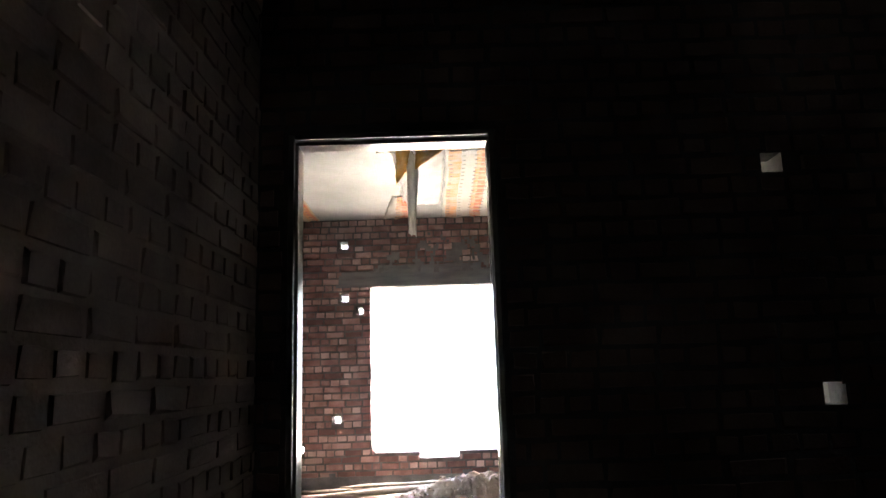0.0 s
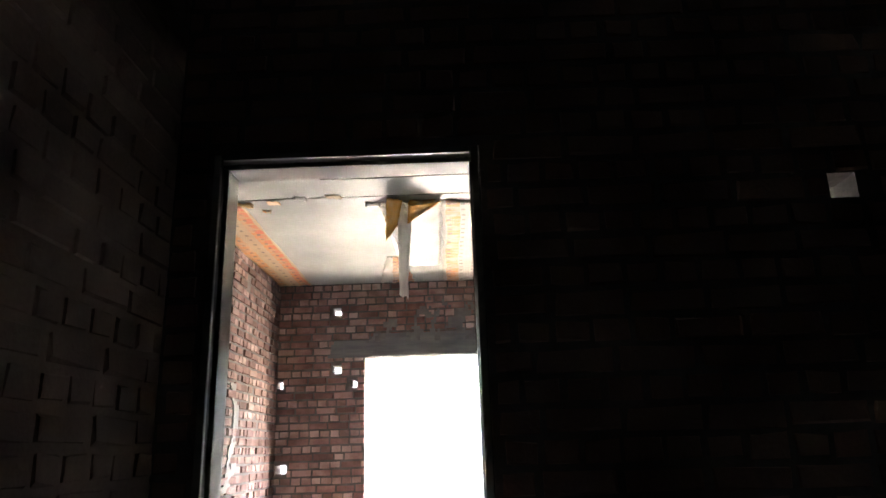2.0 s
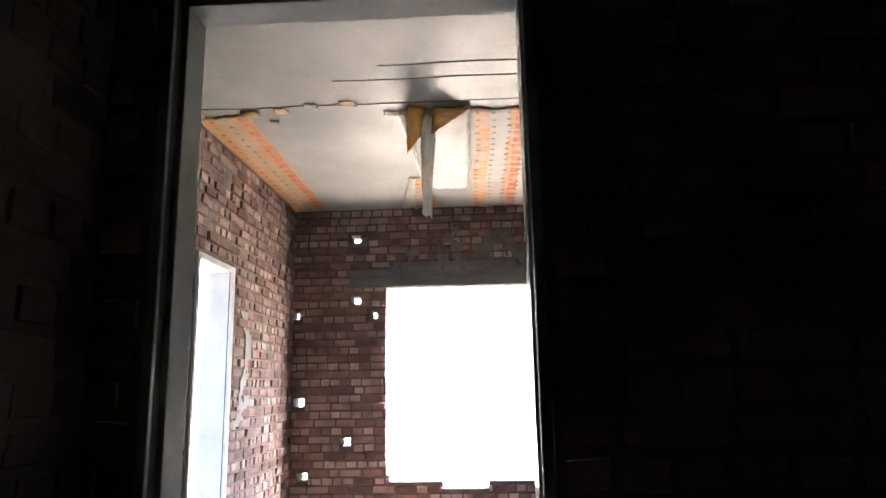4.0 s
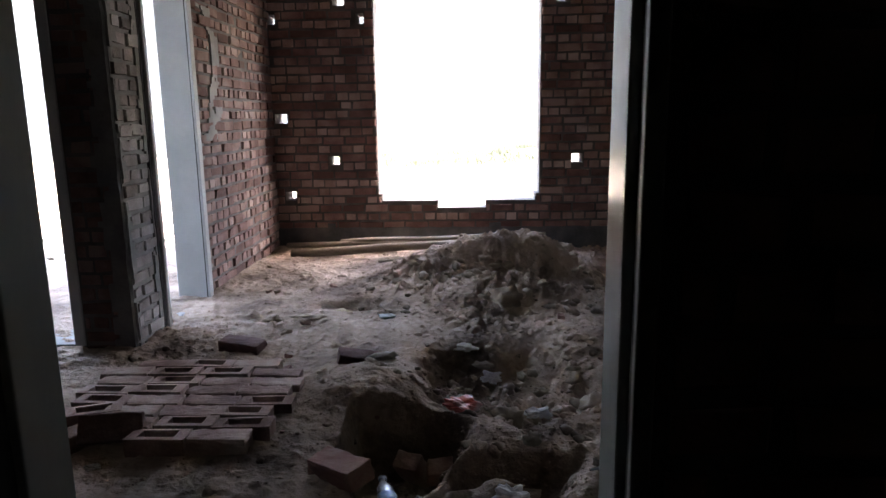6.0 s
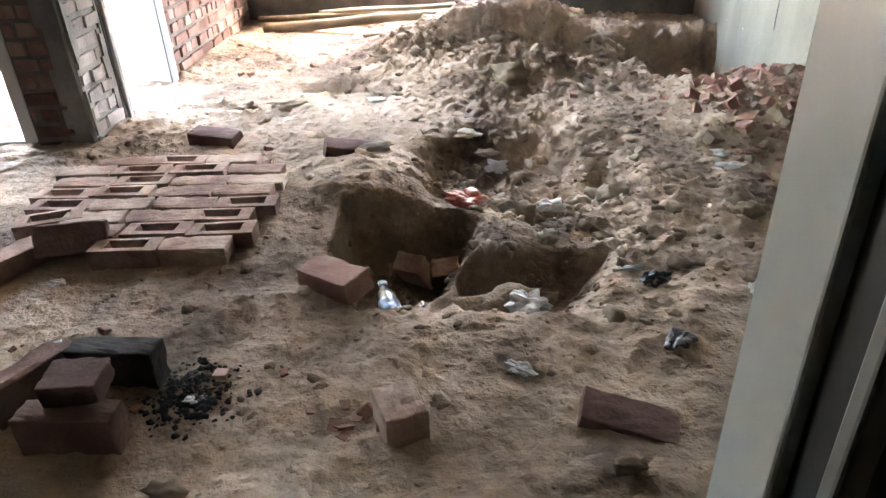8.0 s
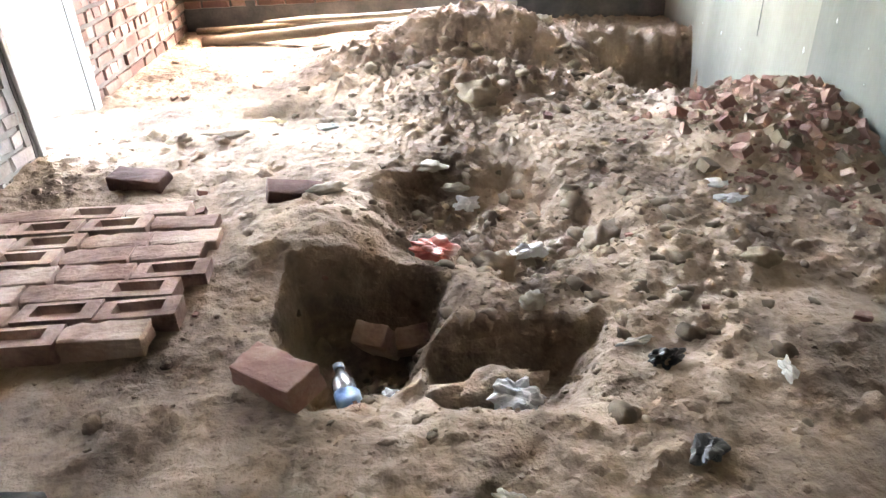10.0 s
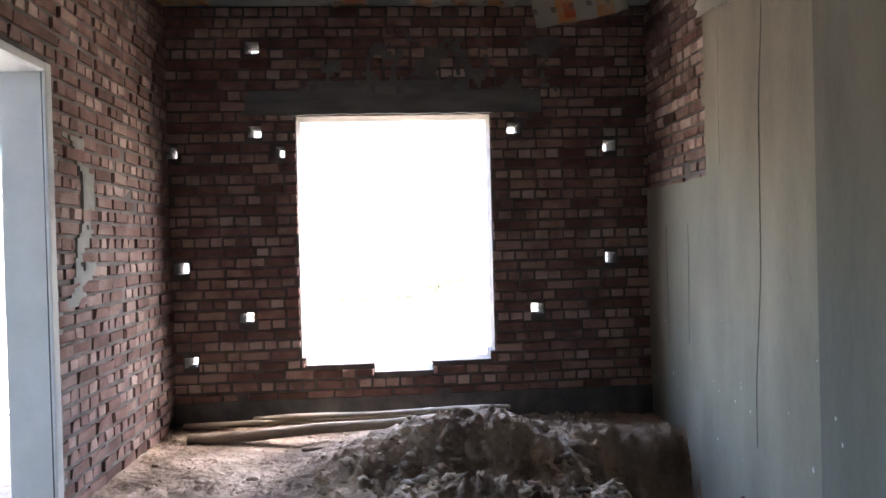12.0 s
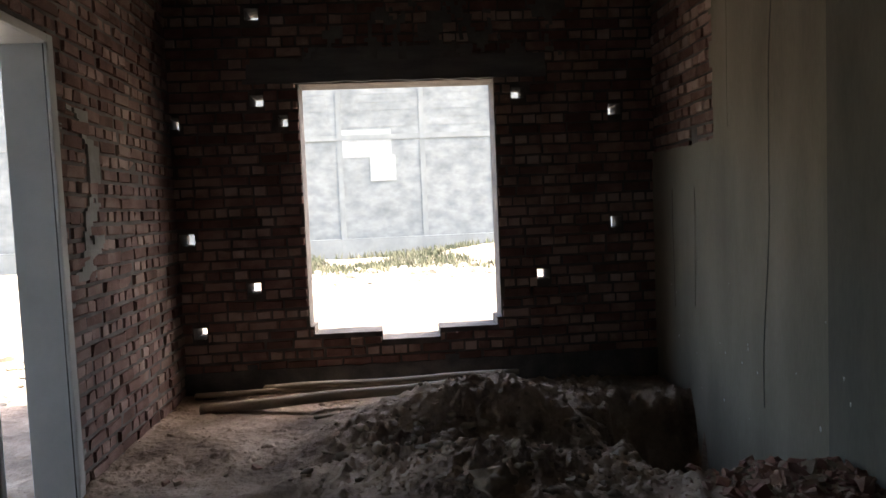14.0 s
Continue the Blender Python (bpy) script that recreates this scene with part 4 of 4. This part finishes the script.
def scatter(name, shapes, spots, mat, label, category, seed, smooth=False):
    """Many small lumps as one mesh: spots are (x, y, z, size)."""
    rnd = random.Random(seed)
    verts, faces, count = [], [], 0
    for x, y, z, s in spots:
        vs, fs = rnd.choice(shapes)
        m = np.array(Euler((rnd.uniform(-0.5, 0.5), rnd.uniform(-0.5, 0.5), rnd.uniform(0, 6.3))).to_matrix()) * s * np.array([rnd.uniform(0.8, 1.3), rnd.uniform(0.7, 1.1), rnd.uniform(0.6, 1.0)])
        verts.append(vs @ m.T + np.array([x, y, z]))
        faces += [tuple(i + count for i in q) for q in fs]
        count += len(vs)
    return tagged(mesh_ob(name, np.concatenate(verts), faces, mat, smooth=smooth), label, category, kind="stuff")


small, large = lump_shapes(8, 1, 2), lump_shapes(8, 3, 3)
rnd = random.Random(31)


def clod_field(n, lo, hi, power):
    spots = []
    while len(spots) < n:
        x, y = rnd.uniform(-1.2, 2.35), rnd.uniform(3.3, 8.3)
        weight = 0.10 + 0.6 * bell(x, y, 1.8, 8.0, 0.6, 0.4) + 0.9 * bell(x, y, 0.85, 6.65, 0.8, 0.7) + 0.7 * bell(x, y, 1.2, 5.4, 0.8, 0.8) + 0.35 * bell(x, y, 0.6, 4.4, 0.9, 0.6) + 0.3 * bell(x, y, -1.0, 5.6, 0.4, 0.4)
        if -1.15 < x < -0.2 and 4.6 < y < 5.5:
            weight *= 0.2
        if rnd.random() < weight:
            s = lo + (hi - lo) * rnd.random() ** power
            spots.append((x, y, height(x, y) - s * 0.22, s))
    return spots


scatter("dirt_clods", lump_shapes(10, 1, 2), clod_field(9000, 0.003, 0.012, 1.8), M_DIRT, "small crumbs and clods of dry dirt", "dirt clods", 1)
scatter("dirt_lumps", lump_shapes(10, 2, 4), clod_field(800, 0.010, 0.038, 2.6), M_DIRT, "larger lumps of dug earth on the floor", "dirt clods", 2, True)
# Damp clods, gathered on mound front and pits to darken their shaded sides too.
spots = []
while len(spots) < 800:
    x, y = rnd.uniform(-0.2, 2.35), rnd.uniform(4.1, 7.6)
    w = 1.2 * bell(x, y, 0.85, 6.72, 0.7, 0.22) + 0.5 * bell(x, y, 0.8, 6.25, 0.5, 0.14) + 0.7 * bell(x, y, 0.78, 5.3, 0.32, 0.26) + 0.4 * bell(x, y, 0.4, 4.6, 0.2, 0.25) + 0.5 * bell(x, y, 2.05, 7.1, 0.4, 0.5) + 0.25 * bell(x, y, 1.2, 4.9, 0.5, 0.5)
    if rnd.random() < w:
        s = 0.008 + 0.036 * rnd.random() ** 2.4
        spots.append((x, y, height(x, y) - s * 0.15, s))
scatter("damp_clods", lump_shapes(8, 2, 6), spots, M_DAMP, "damp clods of freshly dug earth, darkened to deepen shaded hollows", "dirt clods", 7, True)
spots = []
for _ in range(500):
    x, y = min(2.36, rnd.gauss(2.03, 0.22)), rnd.gauss(5.9, 0.3)
    s = 0.006 + 0.022 * rnd.random() ** 2
    spots.append((x, y, height(x, y) + s * 0.1, s))
scatter("rubble_crumbs", lump_shapes(8, 2, 9), spots, M_RUBBLE, "crumbs of broken brick in the rubble heap", "rubble", 17)
spots = []
for _ in range(900):
    x, y = rnd.uniform(-6.5, -1.6), rnd.uniform(5.9, 11)
    s = 0.012 + 0.06 * rnd.random() ** 3
    spots.append((x, y, outside(x, y) + s * 0.2, s))
for _ in range(260):
    x, y = rnd.uniform(-4, 6), rnd.uniform(16.5, 19.5)
    s = 0.03 + 0.12 * rnd.random() ** 3
    spots.append((x, y, outside(x, y) + s * 0.2, s))
scatter("outdoor_rubble", small, spots, M_STONE, "pale stones and rubble on the sand outside", "rubble", 3)

# broken brick heaped against the plastered wall
chips = []
for k in range(4):
    r2 = random.Random(k + 50)
    bm = box(bmesh.new(), -1, 1, -0.6, 0.6, -0.45, 0.45)
    bmesh.ops.bisect_plane(bm, geom=bm.verts[:] + bm.edges[:] + bm.faces[:], plane_co=(r2.uniform(0.2, 0.6), 0, 0), plane_no=(1, r2.uniform(-0.6, 0.6), r2.uniform(-0.5, 0.5)), clear_outer=True)
    bmesh.ops.holes_fill(bm, edges=bm.edges[:])
    bmesh.ops.bevel(bm, geom=bm.edges[:], offset=0.07, segments=1, affect="EDGES")
    for v in bm.verts:
        v.co += Vector((r2.uniform(-1, 1), r2.uniform(-1, 1), r2.uniform(-1, 1))) * 0.11
    chips.append(part("brick_chunk", bm, (M_RUBBLE, M_BRICK_RED, M_RUBBLE, M_DAMP)[k], None))
for k in range(230):
    x = min(2.34, rnd.gauss(2.05, 0.19))
    y = rnd.gauss(5.92, 0.24)
    s = 0.012 + 0.04 * rnd.random() ** 1.6
    ob = copy_thing(chips[k % 4], pose(x, y, height(x, y) + s * 0.05, rnd.uniform(-60, 60), rnd.uniform(-60, 60), rnd.uniform(0, 360)))
    ob.scale = (s, s, s)
    tagged(ob, "broken red brick chunk in the rubble heap", "brick chunk", "rubble heap")
for k in range(34):
    x, y = rnd.uniform(-0.9, 1.8), rnd.uniform(3.6, 7.2)
    s = rnd.uniform(0.012, 0.034)
    ob = copy_thing(chips[k % 4], pose(x, y, height(x, y) + s * 0.15, rnd.uniform(-25, 25), rnd.uniform(-25, 25), rnd.uniform(0, 360)))
    ob.scale = (s, s, s)
    tagged(ob, "broken brick chip lying on the dirt", "brick chunk", "scattered brick chips")
for k in range(14):
    x, y = rnd.gauss(0.22, 0.05), rnd.gauss(3.82, 0.035)
    s = rnd.uniform(0.008, 0.026)
    ob = copy_thing(chips[k % 3], pose(x, y, height(x, y) + s * 0.1, rnd.uniform(-25, 25), rnd.uniform(-25, 25), rnd.uniform(0, 360)))
    ob.scale = (s, s, s * 0.5)
    tagged(ob, "small broken brick chip beside the half brick", "brick chunk", "scattered brick chips")
for ob in chips:
    bpy.data.objects.remove(ob)


def stone(x, y, size, label, mat=M_STONE, shape=0, squash=(1, 0.8, 0.6), sink=0.1, rz=0):
    vs, fs = large[shape]
    ob = mesh_ob("stone", vs * (np.array(squash) * size), fs, mat, smooth=True)
    ob.matrix_basis = pose(x, y, height(x, y) + size * squash[2] * (0.6 - sink), 0, 0, rz)
    return tagged(ob, label, "stone")


stone(-0.13, 3.59, 0.032, "dark crumbly lump of earth on the floor", M_DAMP, 0, (1.2, 0.8, 0.6))
stone(0.85, 3.64, 0.03, "dark crumbly lump of earth on the floor", M_DAMP, 7, (1.2, 0.7, 0.6))
stone(0.72, 5.0, 0.075, "rounded clod of earth in the trench", M_DAMP, 6, (1.0, 0.9, 0.8))
stone(0.06, 6.12, 0.05, "pale flat stone on the dirt", M_PALE, 1, (1, 0.6, 0.35))
stone(0.80, 4.72, 0.036, "rounded grey stone at the trench edge", M_STONE, 2, (1, 0.9, 0.9))
stone(0.63, 4.43, 0.13, "long earth-covered stone at the trench edge", M_DIRT, 3, (1.15, 0.5, 0.6), 0.15, 15)
stone(-0.62, 6.05, 0.05, "dark lump on the dirt floor", M_CLOD, 4)
stone(-0.42, 6.1, 0.07, "dark flat lump on the dirt floor", M_CLOD, 5, (1.3, 0.6, 0.4))
stone(0.12, 5.40, 0.06, "flat stone leaning by a hole", M_STONE, 6, (1.2, 0.6, 0.4), 0, 30)
stone(0.52, 5.70, 0.065, "flat slab of broken plaster in dirt", M_STONE, 7, (1.1, 0.7, 0.3), 0, -20)
stone(0.62, 5.62, 0.045, "pale stone in the trench", M_STONE, 0, (1, 0.7, 0.5))
stone(1.12, 5.16, 0.085, "dark lump of earth beside the trench", M_DAMP, 2, (0.7, 1.4, 0.6), 0.1, -25)
stone(0.78, 6.22, 0.085, "large dark clod at the mound's foot", M_DAMP, 1, (1.1, 0.8, 0.9))
stone(-0.29, 6.40, 0.06, "yellowish stone in a small hollow", M_SANDSTONE, 3, (1.2, 0.7, 0.5))
stone(1.62, 5.42, 0.04, "pale broken piece near the rubble", M_PALE, 4, (1.2, 0.8, 0.4))
stone(1.55, 4.85, 0.05, "dark lump on the dirt floor", M_CLOD, 5, (1, 0.8, 0.8))
stone(1.25, 7.25, 0.06, "big clod on the mound's crest", M_CLOD, 6, (1, 0.8, 0.8))


# ---- litter ----
def crumpled(name, x, y, size, mat, label, category, seed, squash=(1, 0.7, 0.4), rz=0, lift=0.0):
    bm = bmesh.new()
    bmesh.ops.create_icosphere(bm, subdivisions=4, radius=1.0)
    off = Vector((seed, 2 * seed, 0))
    for v in bm.verts:
        n_ = v.co.normalized()
        f = 0.75 + 0.5 * noise.noise(n_ * 1.3 + off) + 0.4 * noise.noise(n_ * 2.2 + off) - 0.22 * abs(noise.noise(n_ * 3.5 + off))
        v.co = Vector((n_.x * squash[0], n_.y * squash[1], n_.z * squash[2])) * f * size
    ob = part(name, bm, mat, None)
    ob.matrix_basis = pose(x, y, height(x, y) + size * squash[2] * 0.5 + lift, 0, 0, rz)
    return tagged(ob, label, category)


crumpled("wrapper", 0.51, 5.15, 0.095, M_REDBAG, "crumpled red and white plastic wrapper in the trench", "litter", 1.3, (1.2, 0.6, 0.5), -20, 0.03)
crumpled("plastic_bag", 0.66, 5.54, 0.065, M_PLASTIC, "crumpled white plastic bag in the trench", "plastic bag", 2.2, (1, 0.5, 0.7), 10)
crumpled("plastic_bag", 0.85, 5.19, 0.08, M_PLASTIC, "crumpled white plastic bag in dirt", "plastic bag", 3.9, (1.2, 0.6, 0.5), 25)
crumpled("plastic_bag", 0.70, 4.35, 0.085, M_PLASTIC, "clear plastic bag half buried at the trench", "plastic bag", 4.7, (1, 0.7, 0.6), -15, 0.03)
crumpled("plastic_bag", 0.37, 4.50, 0.035, M_PLASTIC, "small white plastic scrap in the trench", "litter", 5.7, (1, 0.8, 0.6))
crumpled("paper_scrap", -0.82, 4.45, 0.035, M_PLASTIC, "small white paper scrap on the dirt", "litter", 6.1, (1, 0.7, 0.3), 30)
crumpled("plastic_bag", 1.63, 5.30, 0.055, M_PLASTIC, "white plastic scrap by the rubble", "litter", 7.7, (1.3, 0.6, 0.3), 5)
crumpled("black_bag", 1.09, 4.40, 0.055, M_BLACKBAG, "crumpled black plastic bag on the dirt", "plastic bag", 8.4, (1.1, 0.7, 0.5), 20)
crumpled("black_bag", 1.08, 4.08, 0.05, M_BLACKBAG, "torn black plastic bag on the dirt", "plastic bag", 9.1, (1.2, 0.8, 0.35), 50)
crumpled("paper_scrap", 1.05, 4.50, 0.045, M_PALE, "white broken plastic piece on the dirt", "litter", 10.2, (1.4, 0.4, 0.3), 15)
crumpled("paper_scrap", 0.65, 3.98, 0.045, M_BAGPAPER, "dirty crumpled paper on the dirt", "litter", 11.2, (1.2, 0.6, 0.35), -30)
crumpled("paper_scrap", 1.37, 4.32, 0.04, M_BAGPAPER, "dirty paper scrap on the dirt", "litter", 11.9, (1.2, 0.6, 0.3), 70)
spots = []
for _ in range(420):
    x, y = rnd.gauss(-0.19, 0.055), rnd.gauss(3.90, 0.055)
    s = 0.003 + 0.009 * rnd.random() ** 2
    spots.append((x, y, height(x, y) + 0.002, s))
scatter("cinders", small, spots, M_SOOT, "black ash and cinders beside the hearth", "ash", 8)
crumpled("paper_scrap", -0.19, 3.88, 0.022, M_PLASTIC, "small pale scrap lying in the ash", "litter", 12.2, (1.2, 0.8, 0.4), 0)
ob = crumpled("wrapper", -2.3, 6.33, 0.09, M_REDBAG, "red plastic wrapper lying on sand outside", "litter", 13.3, (1.3, 0.6, 0.4), 0)
ob.location.z = outside(-2.3, 6.33) + 0.02


def bottle():
    """A crushed water bottle lying on its side."""
    ob = tagged(empty("plastic_bottle", (0.25, 4.49, height(0.25, 4.49) + 0.035)), "crushed clear plastic bottle with a blue label", "bottle")

    def lathe(name, profile, mat):
        bm = bmesh.new()
        rings = []
        for z, r in profile:
            rings.append([bm.verts.new((r * math.cos(a) * (1 + 0.15 * noise.noise(Vector((z * 30, a, 1)))), z, r * 0.75 * math.sin(a))) for a in np.linspace(0, 2 * math.pi, 17)[:-1]])
        for a, b in zip(rings, rings[1:]):
            for i in range(16):
                bm.faces.new([a[i], a[(i + 1) % 16], b[(i + 1) % 16], b[i]])
        bm.faces.new(rings[0])
        bm.faces.new(rings[-1])
        part(name, bm, mat, ob, smooth=True)

    lathe("body", [(-0.10, 0.03), (-0.09, 0.036), (-0.05, 0.034), (-0.02, 0.036), (0.04, 0.035), (0.065, 0.026), (0.085, 0.014), (0.1, 0.013)], M_BOTTLE)
    lathe("label", [(-0.075, 0.0345), (-0.074, 0.0375), (0.0, 0.0378), (0.001, 0.034)], M_BLUE)
    lathe("cap", [(0.1, 0.016), (0.101, 0.0165), (0.118, 0.0165), (0.119, 0.012)], M_BLUE)
    ob.rotation_euler = (0.1, 0.2, 0.3)


bottle()


# ---- poles along the far wall ----
def pole(p, q, r0, r1, label, flat=1.0, seed=0):
    p, q = Vector(p), Vector(q)
    d = (q - p).normalized()
    s = d.cross(Vector((0, 0, 1))).normalized()
    t = s.cross(d)
    bm = bmesh.new()
    rings = []
    for k in range(15):
        f = k / 14
        r = r0 * (1 - f) + r1 * f
        c = p.lerp(q, f) + t * 0.012 * noise.noise(Vector((f * 3, seed, 0))) + s * 0.012 * noise.noise(Vector((f * 3, seed, 5)))
        rings.append([bm.verts.new(c + r * (math.cos(a) * s + flat * math.sin(a) * t) * (1 + 0.1 * noise.noise(Vector((f * 9, a, seed))))) for a in np.linspace(0, 2 * math.pi, 13)[:-1]])
    for a, b in zip(rings, rings[1:]):
        for i in range(12):
            bm.faces.new([a[i], a[(i + 1) % 12], b[(i + 1) % 12], b[i]])
    bm.faces.new(rings[0])
    bm.faces.new(rings[-1])
    return tagged(part("wooden_pole", bm, M_WOOD, None, smooth=True), label, "wooden pole", "poles along the far wall")


pole((-0.62, 8.22, 0.03), (1.14, 7.62, 0.19), 0.032, 0.03, "long weathered wooden pole leaning on the mound", 0.6, 1)
pole((-1.0, 7.95, -0.03), (0.72, 7.66, 0.125), 0.045, 0.036, "thick weathered pole lying along the wall", 0.9, 2)
pole((-1.12, 8.24, -0.01), (0.5, 8.0, 0.07), 0.03, 0.026, "grey wooden pole against the far wall", 0.8, 3)
pole((-0.2, 7.62, -0.03), (0.15, 7.56, 0.0), 0.02, 0.015, "short stick lying in the dirt", 0.8, 4)

# ---- bricks of the walls ----
lay_bricks(wall_north, (0, -1, 0), FAR, LEFT, RIGHT, -0.2, TOP, far_open, (1.1, RIGHT, 0.1, 2.3), M_BRICK, 1, ends=M_BRICK_END)
lay_bricks(wall_west, (1, 0, 0), LEFT, PILLAR, D2[0] - 0.035, -0.2, TOP, [], (PILLAR, D2[0], 0.0, 2.2), M_BRICK_WASHED, 12, wild=0.7, proud=0.017)
# Darker brick tones carry the dimmer light on this wall.
lay_bricks(wall_west, (1, 0, 0), LEFT, D2[0], FAR, -0.2, TOP, [D2, (7.20, 7.31, 2.80, 2.88), (6.42, 6.54, 2.79, 2.88)], (6.6, FAR, 0.0, 2.0), M_BRICK_DUSTY_DIM, 2, wild=0.8, proud=0.011, ends=M_BRICK_WEST_DIM)
# Darker bricks on the pillar front stand in for its shaded face.
lay_bricks(wall_west, (0, -1, 0), PILLAR, LEFT - 0.275, LEFT, -0.2, TOP, [], (LEFT - 0.275, LEFT, -0.2, TOP), M_BRICK_DUSTY_DIM, 3, proud=0.008, wild=0.4)
lay_bricks(wall_east, (-1, 0, 0), RIGHT, 7.3, FAR, 1.6, TOP, [(7.63, 7.74, 1.63, 1.71)], (7.3, FAR, 1.6, TOP), M_BRICK_DUSTY_DIM, 4, ends=M_BRICK_END)
lay_bricks(wall_dark_west, (1, 0, 0), -0.12, -0.98, ENTRY_N, -0.1, TOP, [], (1.6, ENTRY_N, 0.8, 2.2), M_BRICK_GRIMY, 5, proud=0.006, wild=0.25)
lay_bricks(wall_entry, (0, -1, 0), ENTRY_N, -0.12, 2.4, -0.1, TOP, [(DOOR_L - 0.04, DOOR_R + 0.04, -0.3, DOOR_TOP + 0.045)] + SPOTS, (DOOR_R, 2.2, 0.8, 2.2), M_BRICK_GRIMY, 6, proud=0.005, wild=0.2)
